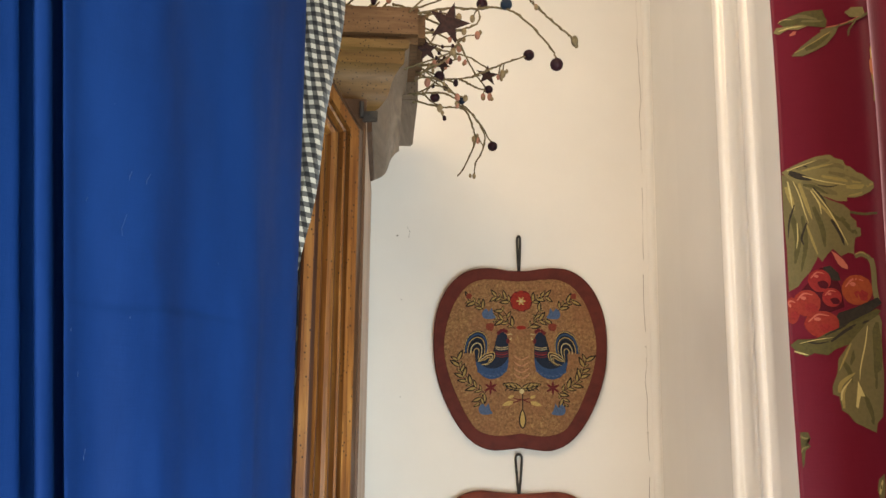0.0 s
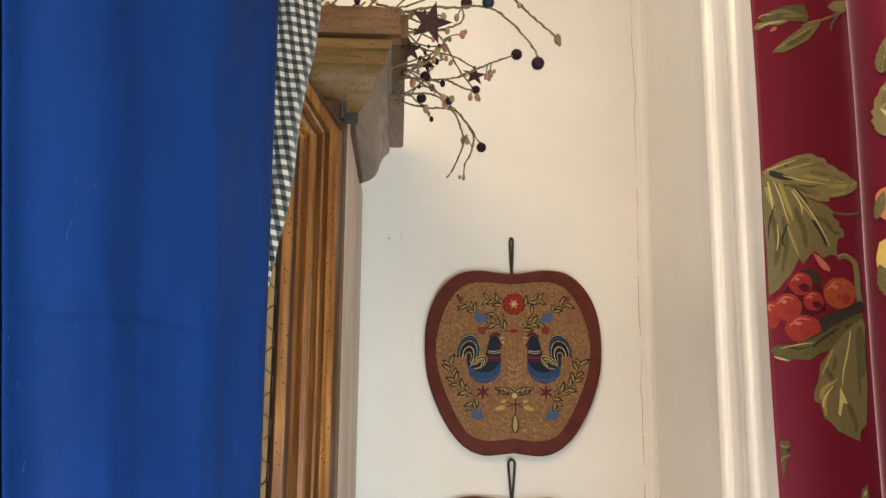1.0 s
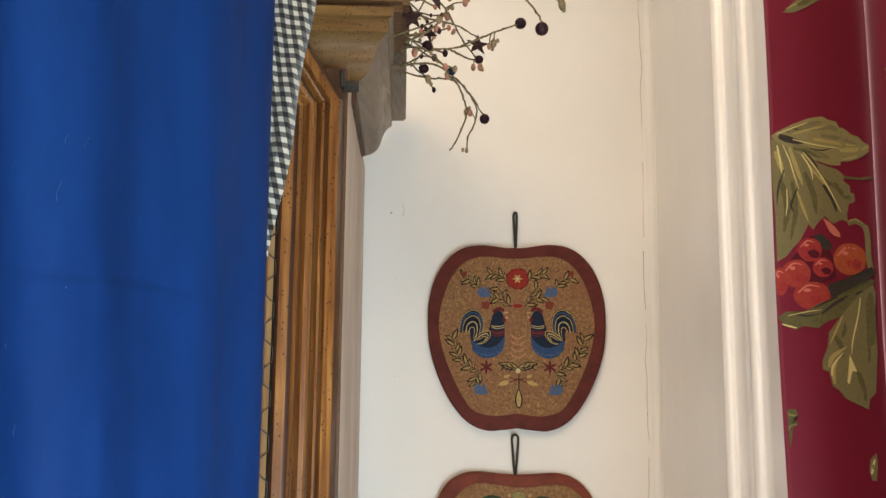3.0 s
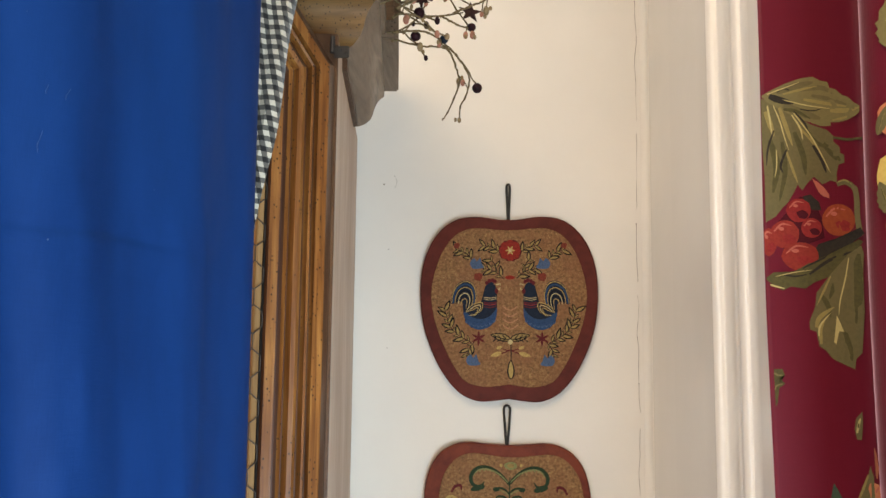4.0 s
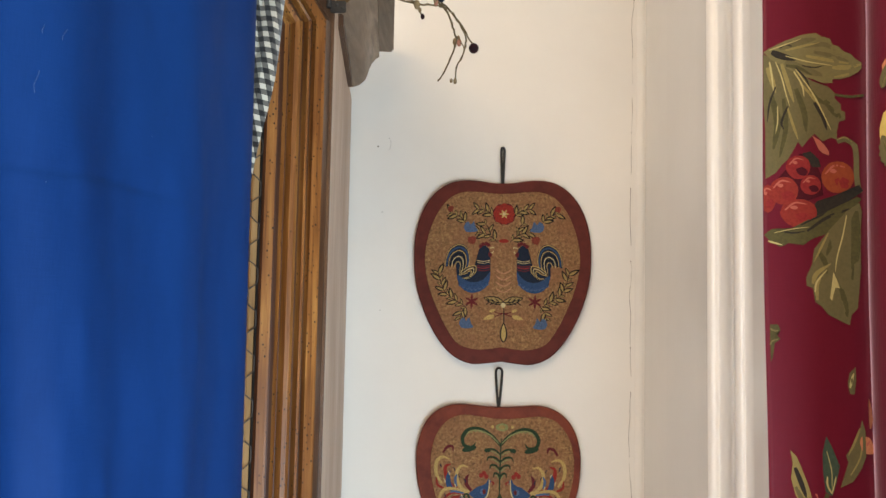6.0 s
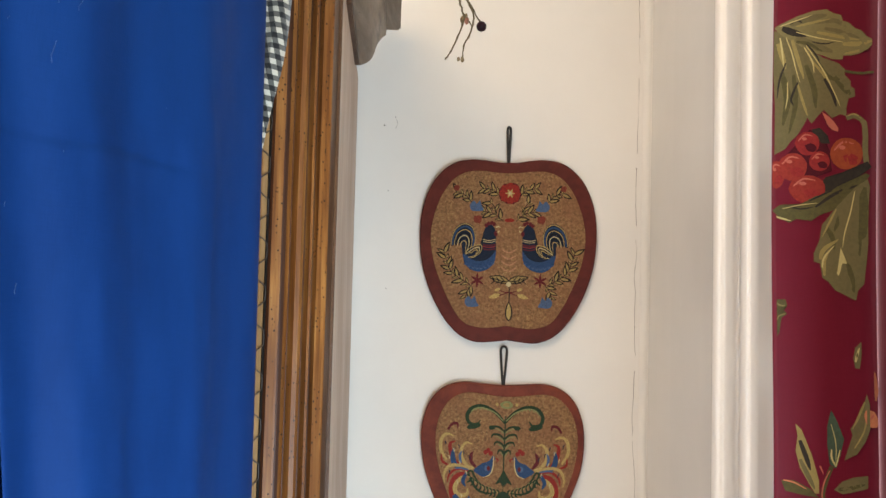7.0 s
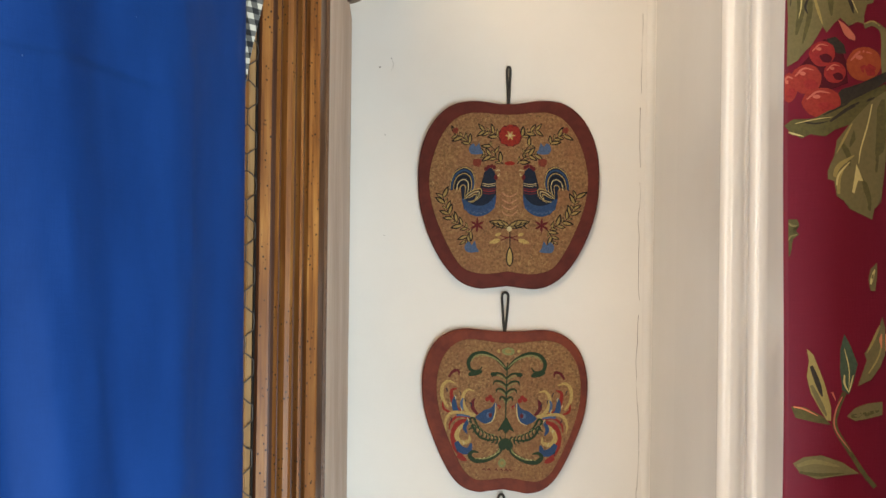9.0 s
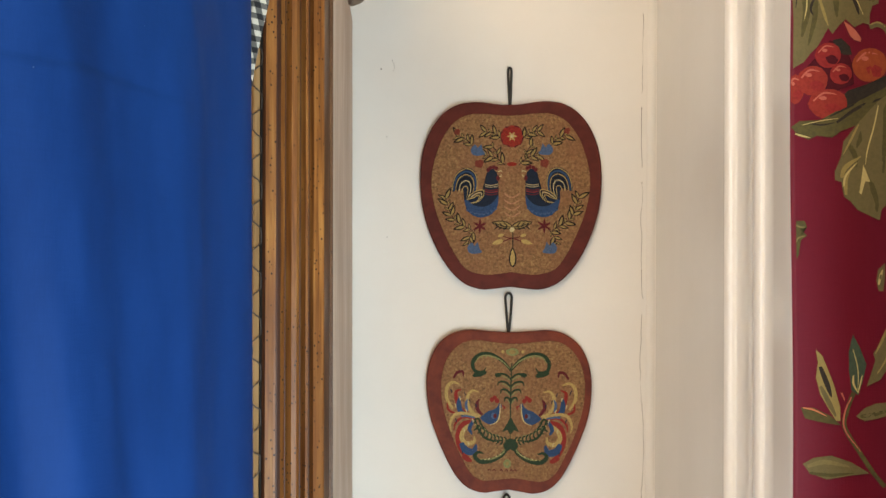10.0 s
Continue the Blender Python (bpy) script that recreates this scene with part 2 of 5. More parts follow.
# side wall with its moulded casing, one extruded outline from the corner towards the window
prof = [(1.4006, -0.0110)] + [(1.3998 - 0.008 * (1 - math.sin(a)), -0.008 * (1 - math.cos(a))) for a in (math.pi / 2 * (1 - k / 8) for k in range(1, 9))]
prof += [(1.36, 0.0), (1.30, 0.001), (1.20, 0.0)]
for yc, h in ((1.141, 0.0078), (1.088, 0.0052)):
    prof += [(yc + 0.026, 0.0), (yc + 0.016, -0.2 * h), (yc + 0.008, -0.65 * h), (yc + 0.003, -0.95 * h)]
    prof += [(yc - 0.0045 * math.sin(a), -h * math.cos(a)) for a in (math.pi / 2 * k / 8 for k in range(9))]
prof += [(1.066, -0.001), (1.052, -0.002)] + [(1.040 - 0.010 * math.sin(a), 0.008 - 0.010 * math.cos(a)) for a in (math.pi / 2 * k / 7 for k in range(8))] + [(1.028, 0.06), (1.026, 0.153), (0.74, 0.153)]
rows = []
for z in [k * 2.42 / 24 for k in range(25)]:
    rows.append([(lean(z) + x, y, z) for y, x in prof] + [(0.42, 0.74, z), (0.42, 1.40, z)])
east = part("wall_east", grid_bm(rows, True), [trim_mat, wall_mat])
for p in east.data.polygons:
    p.use_smooth = p.area < 0.01
    p.material_index = 1 if p.center.y > 1.390 else 0
tagged(east, "cream gloss painted side wall with beaded window casing", "wall", kind="structure")

# hairline crack beside the corner, in broken stretches
rng = random.Random(4)
bm = bmesh.new()
z = 1.12


def crack_x(z):
    return 0.1275 + 0.0165 * (z - 1.15) + 0.0045 * noise.noise((z * 9, 0, 2)) + 0.0022 * noise.noise((z * 34, 4, 2)) + 0.0008 * noise.noise((z * 150, 9, 2))


while z < 2.1:
    w = rng.uniform(0.00006, 0.00018)
    for k in range(rng.randint(8, 34)):
        z2 = z + rng.uniform(0.0012, 0.0030)
        w2 = min(0.00022, max(0.00005, w * rng.uniform(0.7, 1.42)))
        xa, xb = crack_x(z), crack_x(z2)
        bm.faces.new([bm.verts.new(p) for p in ((xa - w, WALL_Y - 0.0006, z), (xa + w, WALL_Y - 0.0006, z), (xb + w2, WALL_Y - 0.0006, z2), (xb - w2, WALL_Y - 0.0006, z2))])
        z, w = z2, w2
    bmesh.ops.create_circle(bm, cap_ends=True, radius=rng.uniform(0.0003, 0.0008), segments=6, matrix=pose(crack_x(z), WALL_Y - 0.0007, z, 90))
    z += rng.choice((0.0, 0.003, 0.006, 0.016))
part("crack", bm, crack_mat, wall_n, "broken hairline crack in the plaster")
bm = bmesh.new()
for x, zz, r in ((-0.137, 1.675, 0.0009), (-0.131, 1.497, 0.0005), (-0.131, 1.603, 0.0005), (-0.125, 1.684, 0.0005)):
    bmesh.ops.create_circle(bm, cap_ends=True, radius=r, segments=9, matrix=pose(x, WALL_Y - 0.0008, zz, 90))
for k in range(7):
    a = k / 6
    bmesh.ops.create_circle(bm, cap_ends=True, radius=0.0004, segments=6, matrix=pose(-0.1245 + 0.0016 * math.sin(a * 2.5), WALL_Y - 0.0008, 1.672 + 0.009 * a, 90))
part("nail_mark", bm, crack_mat, wall_n, "small dark nail marks")

# ---------- cabinet ----------
# local axes: a runs back along the side, b points out of it
CO = Vector((-0.133, 1.121, 0))
AX, BX = Vector((-0.1219, 0.9925, 0)), Vector((0.9925, 0.1219, 0))
CAB = Matrix(((BX.x, AX.x, 0, CO.x), (BX.y, AX.y, 0, CO.y), (0, 0, 1, 0), (0, 0, 0, 1)))

cabinet = thing("cabinet", "old waxed pine cupboard with chicken-wire door standing ajar", "cabinet")


def cab(name, bm, mat, label="", smooth=False, parent=None):
    for v in bm.verts:
        v.co = CAB @ v.co
    return part(name, bm, mat, parent or cabinet, label, smooth)


BACK = 0.276
cab("side_panel", box_bm(-0.018, 0.0, 0.0, BACK, 0.0, 1.7265, 0.0015), panel_mat, "side board coloured pale as lit from the window")
cab("side_panel", box_bm(-0.72, -0.702, 0.0, BACK - 0.05, 0.0, 1.80, 0.0015), panel_mat)
cab("back_panel", box_bm(-0.70, -0.02, 0.16, 0.172, 0.02, 1.78), inner_pine)
cab("bottom", box_bm(-0.702, -0.018, 0.0, 0.158, 0.05, 0.07), inner_pine)
cab("top", box_bm(-0.74, 0.03, 0.018, 0.20, 1.8, 1.811), pine_front)
for z in (0.55, 0.95, 1.305, 1.430, 1.548):
    cab("shelf", box_bm(-0.702, -0.019, 0.055, 0.158, z - 0.010, z, 0.001), inner_pine)
cab("face_stile", box_bm(-0.06, -0.019, 0.004, 0.022, 0.05, 1.72, 0.001), inner_pine, "pale raw pine upright")
# thin added strip, coloured dark to stand for the shaded edge
cab("side_lipping", box_bm(-0.0175, 0.0008, -0.0030, 0.0006, 0.0, 1.7262, 0.0008), pine_dark, "front edge strip with shade in its dark colour")
cab("face_rail", box_bm(-0.702, -0.019, 0.042, 0.060, 1.70, 1.80), pine_front)

# cornice: an ogee with a fillet along front and side, mitred, and a plank on top
og = [(0.0, 1.727), (0.004, 1.7275), (0.010, 1.730), (0.0155, 1.735), (0.018, 1.741), (0.0195, 1.747), (0.022, 1.753), (0.026, 1.758),
      (0.0295, 1.7605), (0.0300, 1.771), (0.033, 1.772), (0.034, 1.779)]
F0 = 0.036
side_rows, front_rows = [], []
for k in range(13):
    a = F0 + 0.199 * k / 12
    side_rows.append([(b, a - (b if k == 0 else 0), z) for b, z in og] + [(-0.004, a, 1.779), (-0.004, a, 1.727)])
for k in range(13):
    s = k / 12
    front_rows.append([(b * (1 - s) - 0.60 * s, F0 - b, z) for b, z in og] + [((-0.004) * (1 - s) - 0.60 * s, F0 + 0.004, 1.779), (-0.004 * (1 - s) - 0.60 * s, F0 + 0.004, 1.727)])
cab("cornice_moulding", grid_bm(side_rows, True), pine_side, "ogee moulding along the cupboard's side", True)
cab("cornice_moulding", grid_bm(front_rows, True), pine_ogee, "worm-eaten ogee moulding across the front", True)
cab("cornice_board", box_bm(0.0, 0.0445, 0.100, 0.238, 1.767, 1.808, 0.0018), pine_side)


def sagged(bm):
    for v in bm.verts:
        v.co.z += 0.0006 * math.sin(v.co.x * 60)
    return bm


cab("cornice_plank", sagged(box_bm(-0.60, 0.0465, 0.006, 0.095, 1.7795, 1.8115, 0.006)), pine_front, "thick worm-eaten top plank with rounded edges")
cab("batten", box_bm(-0.003, 0.004, 0.045, 0.20, 1.716, 1.727, 0.001), pine_dark)

# door, ajar: local u runs from the hinge side, w stands proud of its face
D0, DU = Vector((-0.134, 1.100, 0)), Vector((-0.76, -0.65, 0))
DW = Vector((0.65, -0.76, 0))
DOOR = Matrix(((DU.x, DW.x, 0, D0.x), (DU.y, DW.y, 0, D0.y), (0, 0, 1, 0), (0, 0, 0, 1)))
STILE = [(-0.0125, -0.022), (-0.0115, -0.0135), (-0.0004, -0.0006), (0.0010, 0.0), (0.0080, 0.0004), (0.0084, -0.0046), (0.0105, -0.0052), (0.0112, -0.0004), (0.0125, 0.0012),
         (0.0138, 0.0004), (0.0146, -0.0050), (0.0168, -0.0054), (0.0176, -0.0010), (0.0205, 0.0010), (0.0235, -0.0002), (0.0250, -0.0056), (0.0264, -0.0060),
         (0.0275, -0.0020), (0.0290, -0.0046), (0.0305, -0.0058), (0.0325, -0.0062), (0.0330, -0.0030), (0.0342, -0.0034), (0.0397, -0.0040), (0.0400, -0.0060), (0.0400, -0.022)]
CANT = radians(51)
ZC = 1.6955
door = new("door")
door.parent = cabinet
door["label"] = "door with moulded pine frame and clipped top corner"


def frame_piece(z0, z1, name):
    """The upright and the slanting top piece of the moulded frame, mitred."""
    up, top = [], []
    bis = math.tan(CANT / 2 - math.pi / 4)
    for n in range(9):
        z = z0 + (z1 - z0) * n / 8
        up.append([(u, w, z + (bis * u if n == 8 else 0)) for u, w in STILE])
    for n in range(5):
        L = 0.145 * n / 4
        top.append([(u * 1 + L * math.cos(CANT), w, ZC + bis * u + L * math.sin(CANT)) if n == 0 else
                    (L * math.cos(CANT) + u * math.sin(CANT) * 1.0, w, ZC + L * math.sin(CANT) - u * math.cos(CANT)) for u, w in STILE])
    for nm, rs in ((name, up), ("slanting_rail", top)):
        bm = grid_bm(rs, True)
        for v in bm.verts:
            v.co = DOOR @ v.co
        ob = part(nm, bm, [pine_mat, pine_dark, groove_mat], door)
        for p in ob.data.polygons:
            # outer edge faces: shade painted on with the darker pine
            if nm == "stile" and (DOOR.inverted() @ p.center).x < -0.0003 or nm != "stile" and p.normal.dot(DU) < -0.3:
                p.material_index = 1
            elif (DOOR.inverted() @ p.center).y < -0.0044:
                # deep in the profile: darker pine
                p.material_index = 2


frame_piece(0.10, ZC, "stile")
bm = box_bm(0.0415, 0.36, -0.022, -0.004, 0.10, 0.16, 0.001)
for v in bm.verts:
    v.co = DOOR @ v.co
part("bottom_rail", bm, pine_mat, door)
# solid black strip put in as the shade of the door gap
bm = box_bm(0.0402, 0.0414, -0.020, -0.0078, 0.16, 1.66)
for v in bm.verts:
    v.co = DOOR @ v.co
part("gap_shade_strip", bm, black_mat, door, "black strip standing for the shaded gap beside the wire")
bm = box_bm(0.0416, 0.0458, -0.0170, -0.0084, 0.16, 1.66, 0.0006)
for v in bm.verts:
    v.co = DOOR @ v.co
part("inner_batten", bm, inner_pine, door, "pale raw pine batten behind the wire")

# hexagonal wire netting behind the frame
bm = bmesh.new()
HW, SL = 0.0060, 0.0096
for i in range(0, 9):
    for j in range(24):
        u0 = 0.0412 + i * HW
        zc = 1.08 + j * 3 * SL + (1.5 * SL if i % 2 else 0)
        if zc > 1.66:
            continue
        jit = rng.uniform(-0.0005, 0.0005)
        for (ua, za), (ub, zb) in (((u0, zc - SL / 2), (u0, zc + SL / 2)), ((u0, zc + SL / 2), (u0 + HW, zc + SL)), ((u0, zc - SL / 2), (u0 + HW, zc - SL))):
            tube_bm([DOOR @ Vector((ua, -0.0076, za + jit)), DOOR @ Vector(((ua + ub) / 2 + jit, -0.0070, (za + zb) / 2)), DOOR @ Vector((ub, -0.0076, zb + jit))], 0.00042, 5, bm)
part("wire_netting", bm, wire_mat, door, "thin hexagonal chicken wire", True)

# hinge at the top of the frame
hinge = new("hinge")
hinge.parent = cabinet
hinge["label"] = "small tarnished iron hinge"
part("leaf", box_bm(-0.134, -0.1225, 1.112, 1.1135, 1.705, 1.714, 0.0005), iron_mat, hinge)
bm = tube_bm([(-0.1345, 1.110, 1.708), (-0.1345, 1.110, 1.7205)], 0.0019, 8)
part("knuckle", bm, iron_mat, hinge)
for dx, dz in ((0.002, 1.7105), (0.006, 1.7085)):
    part("screw", ball_bm((-0.131 + dx, 1.1115, dz), 0.0012, 1, 0.5, 1), iron_mat, hinge)

# what stands behind the wire
linen = box_bm(-0.135, -0.045, 0.045, 0.135, 1.5482, 1.606, 0.006)
for v in linen.verts:
    v.co = CAB @ (v.co + Vector((0, 0.0015 * math.sin(v.co.z * 400), 0)))
m = Mat("patterned_linen", 0.9)
lv = m.voronoi(m.coords(1, 1, 1), 230)
m.colour(m.ramp(lv.outputs["Distance"], (0.25, (0.75, 0.73, 0.68)), (0.36, (0.06, 0.06, 0.06))))
ob = part("folded_linen", linen, m.mat, None, "")
tagged(ob, "black and white patterned linen folded behind the wire", "linen")

def lathe(name, x, y, profile, mat, label, category):
    rows = [[(x + r * math.cos(t), y + r * math.sin(t), z) for t in (2 * math.pi * k / 20 for k in range(20))] for r, z in profile]
    return tagged(part(name, grid_bm(rows, True), mat, None, "", True), label, category)


pj = CAB @ Vector((-0.095, 0.098, 0))
lathe("stone_jar", pj.x, pj.y, [(0.036, 1.4302), (0.041, 1.436), (0.042, 1.505), (0.036, 1.520), (0.028, 1.526), (0.029, 1.534)],
      paint("grey_stoneware", (0.05, 0.06, 0.075), (0.03, 0.035, 0.045), 0.4, 80), "dark grey stoneware jar on a cupboard shelf", "jar")
lathe("biscuit_tin", pj.x, pj.y, [(0.040, 1.3052), (0.042, 1.307), (0.042, 1.392), (0.040, 1.394), (0.044, 1.396), (0.044, 1.410), (0.020, 1.415)],
      paint("ochre_tin", (0.45, 0.27, 0.07), (0.30, 0.05, 0.03), 0.45, 45), "ochre and red tin on a cupboard shelf", "tin")

# ---------- blue curtain ----------
BLUE_PLAN = [(-0.192, 1.022), (-0.170, 1.016), (-0.1545, 1.004), (-0.1500, 0.990), (-0.1522, 0.966), (-0.1572, 0.938), (-0.1640, 0.911), (-0.1722, 0.884),
             (-0.1822, 0.858), (-0.1938, 0.836), (-0.1978, 0.822), (-0.2030, 0.836), (-0.2090, 0.846), (-0.2080, 0.834), (-0.2018, 0.8185),
             (-0.2042, 0.8145), (-0.2110, 0.828), (-0.2180, 0.838), (-0.2185, 0.828), (-0.2125, 0.817), (-0.2140, 0.808), (-0.2200, 0.790),
             (-0.2310, 0.752), (-0.2360, 0.730), (-0.2500, 0.735), (-0.2560, 0.715)]
plan = catmull([(x, y, 0) for x, y in BLUE_PLAN], 7)
zs = sorted([0.01 + 0.9 * k / 12 for k in range(12)] + [0.92 + 0.95 * k / 130 for k in range(131)] + [1.9 + 0.52 * k / 6 for k in range(7)] + [1.5201 + 0.0013 * k for k in range(34)])
rows = []
for z in zs:
    r = []
    for i, p in enumerate(plan):
        s = i / 7
        w = 0.0033 * math.sin(s * 2.3 + z * 1.2) + 0.0016 * noise.noise((s * 0.9, z * 6, 3)) + 0.0014 * noise.noise((s * 1.6, z * 17, 8)) + 0.0007 * noise.noise((s * 4.0, z * 42, 5))
        zc = 1.5360 + 0.0012 * math.sin(s * 2.0) + 0.0135 * max(0, 4.5 - s) / 3 * 0.5
        e = (z - zc) / 0.0030
        w += (0.0009 / (1 + math.exp(max(-30, min(30, 3 * e)))) - 0.0005 * math.exp(-2 * e * e)) * min(1, max(0.2, (s - 5.0) / 1.5))
        w += 0.0020 * noise.noise((s * 0.45, z * 3.0, 5))
        w *= min(1, max(0.0, (s - 3.4) / 2)) * (1 - 0.8 * min(1, max(0.0, s - 8.6)))
        lean_b = 0.13 * (1.575 - z) * min(1.0, max(0.0, (s - 4.5) / 4.5)) if z > 1.2 else 0.13 * 0.375 * min(1.0, max(0.0, (s - 4.5) / 4.5))
        lean_b = max(-0.04, lean_b)
        r.append((p.x + w * 0.95 + lean_b * 0.25 - 0.013 * (z - 1.5) * (1 if 1 < z < 1.9 else 0.3) * max(0, 1 - s / 7), p.y - w * 0.25 + lean_b * 0.97, z))
    rows.append(r)
blue = part("blue_curtain", grid_bm(rows), blue_mat, None, "", True)
blue.modifiers.new("thick", "SOLIDIFY").thickness = 0.0008
tagged(blue, "plain royal blue cotton curtain with a faint fold crease", "curtain")
bm = bmesh.new()
rl = random.Random(9)


def on_blue(s, z, off=0.0009):
    i = s * 7
    k = int(i)
    p = plan[k].lerp(plan[k + 1], i - k)
    return Vector((p.x + off + 0.0028, p.y - off * 0.3, z))


for s, z, L, ang in ((8.9, 1.614, 0.0007, 0), (8.2, 1.585, 0.006, 2.2), (8.55, 1.562, 0.009, 1.75), (8.5, 1.585, 0.004, 1.9), (9.5, 1.523, 0.0015, 1.2), (8.9, 1.477, 0.004, 1.6),
                     (9.2, 1.507, 0.002, 1.4), (6.5, 1.559, 0.0012, 0.5), (4.6, 1.668, 0.0007, 0), (8.3, 1.53, 0.0008, 1), (9.4, 1.572, 0.003, 2.6), (9.3, 1.455, 0.003, 1.2)):
    pts = [on_blue(s + L * 22 * math.cos(ang) * t * 0.6 + 0.05 * math.sin(t * 5) * L * 60, z + L * math.sin(ang) * t) for t in (0, 0.33, 0.66, 1)]
    part("lint", tube_bm(pts, 0.00010 if L > 0.001 else 0.00022, 4), lint_mat, blue)

# ---------- gingham cloth over the door ----------
G0, GD = Vector((-0.1525, 1.030, 0)), Vector((0.86, 0.38, 0)).normalized()


def ging_edge(z):
    """The right-hand border of the hanging strip: it tapers downwards."""
    t = max(0.0, min(1.0, (1.86 - z) / 0.33))
    return 0.0245 - 0.037 * t ** 1.35 + 0.0012 * math.sin(z * 55)


bm = bmesh.new()
uvl = bm.loops.layers.uv.new("UVMap")
NU, NZ = 14, 60
vs, uvs = [], {}
for j in range(NZ + 1):
    z = 1.50 + 0.38 * j / NZ
    row = []
    e = ging_edge(z)
    for i in range(NU + 1):
        u = -0.055 + (e + 0.055) * i / NU
        fold = 0.0030 * math.sin(i * 0.9 + z * 9) + 0.0015 * math.sin(i * 1.9 - z * 21)
        v = bm.verts.new(G0 + GD * u + Vector((0.25, -0.97, 0)) * fold + Vector((0, 0, z)))
        uvs[v] = (u * 1.02 + 0.12 * (z - 1.5) - 0.03 * i / NU * (1.86 - z), z + 0.15 * u)
        row.append(v)
    vs.append(row)
for a, b in zip(vs, vs[1:]):
    for i in range(NU):
        f = bm.faces.new((a[i], a[i + 1], b[i + 1], b[i]))
        for lp in f.loops:
            lp[uvl].uv = uvs[lp.vert]
gingham = part("gingham_cloth", bm, gingham_mat, None, "", True)
gingham.modifiers.new("thick", "SOLIDIFY").thickness = 0.0007
tagged(gingham, "black and white gingham cloth draped over the cupboard door", "cloth")

# ---------- red curtain ----------
RED_PLAN = [(0.1178, 0.9655), (0.1260, 0.9655), (0.1360, 0.9655), (0.1460, 0.9655), (0.1560, 0.9655), (0.1665, 0.9645), (0.1715, 0.9580), (0.1700, 0.9470),
            (0.1595, 0.9340), (0.1460, 0.9220), (0.1368, 0.9090), (0.1346, 0.8970), (0.1386, 0.8860), (0.1490, 0.8770), (0.1650, 0.8710), (0.1880, 0.8660),
            (0.2080, 0.8560), (0.2250, 0.8400), (0.2220, 0.8200)]
rplan = catmull([(x, y, 0) for x, y in RED_PLAN], 6)
rlen = [0.0]
for a, b in zip(rplan, rplan[1:]):
    rlen.append(rlen[-1] + (b - a).length)


def red_shift(s, z):
    """The curtain's slight lean and waves at arc length s and height z."""
    fold = min(1.0, max(0.0, (s - 0.055) / 0.02))
    return fold * (0.0035 + 0.008 * (z - 1.5)) + 0.0155 * (z - 1.58) + 0.0006 * math.sin(z * 23 + 1)


def on_red(s, z, off=0.0):
    s = max(0.0, min(s, rlen[-1] - 1e-5))
    k = max(i for i in range(len(rlen)) if rlen[i] <= s)
    t = (s - rlen[k]) / (rlen[k + 1] - rlen[k])
    p = rplan[k].lerp(rplan[k + 1], t)
    d = (rplan[min(k + 2, len(rplan) - 1)] - rplan[max(k - 1, 0)]).normalized()
    nrm = Vector((d.y, -d.x, 0))
    return Vector((p.x + red_shift(s, z), p.y, z)) + nrm * (off + 0.0010 * noise.noise((s * 45, z * 6, 7)) * min(1.0, max(0.0, (s - 0.055) / 0.03)))


zs = [0.01 + 1.14 * k / 14 for k in range(14)] + [1.16 + 0.72 * k / 90 for k in range(91)] + [1.95, 2.1, 2.25, 2.42]
ss = [rlen[-1] * k / 120 for k in range(121)]
red = part("red_curtain", grid_bm([[on_red(s, z) for s in ss] for z in zs]), red_mat, None, "", True)
red.modifiers.new("thick", "SOLIDIFY").thickness = -0.001
tagged(red, "dark red floral cotton curtain printed with leaves and berries", "curtain")

INK = {}
for nm, a, b in (("olive", (0.112, 0.089, 0.038), (0.082, 0.068, 0.030)), ("olive_light", (0.150, 0.120, 0.048), (0.120, 0.095, 0.038)), ("dark_olive", (0.075, 0.062, 0.022), (0.040, 0.036, 0.018)), ("gold_leaf", (0.22, 0.165, 0.058), (0.16, 0.12, 0.042)),
                 ("cream_vein", (0.38, 0.30, 0.125), (0.28, 0.22, 0.085)), ("shade", (0.028, 0.022, 0.016), (0.014, 0.012, 0.012)), ("berry_red", (0.205, 0.026, 0.018), (0.14, 0.014, 0.012)), ("berry_deep", (0.20, 0.020, 0.018), (0.13, 0.010, 0.012)), ("maroon_shade", (0.055, 0.006, 0.010), (0.04, 0.005, 0.008)),
                 ("berry_orange", (0.225, 0.046, 0.017), (0.17, 0.026, 0.014)), ("berry_light", (0.34, 0.095, 0.065), (0.28, 0.065, 0.045)), ("teal_leaf", (0.045, 0.065, 0.040), (0.026, 0.038, 0.028)),
                 ("apricot", (0.42, 0.15, 0.07), (0.33, 0.09, 0.045)), ("lemon", (0.48, 0.33, 0.09), (0.38, 0.24, 0.06))):
    INK[nm] = paint("print_" + nm, a, tuple(0.5 * (x + y) for x, y in zip(a, b)), 0.8, 700)
LAYER = [0.0]


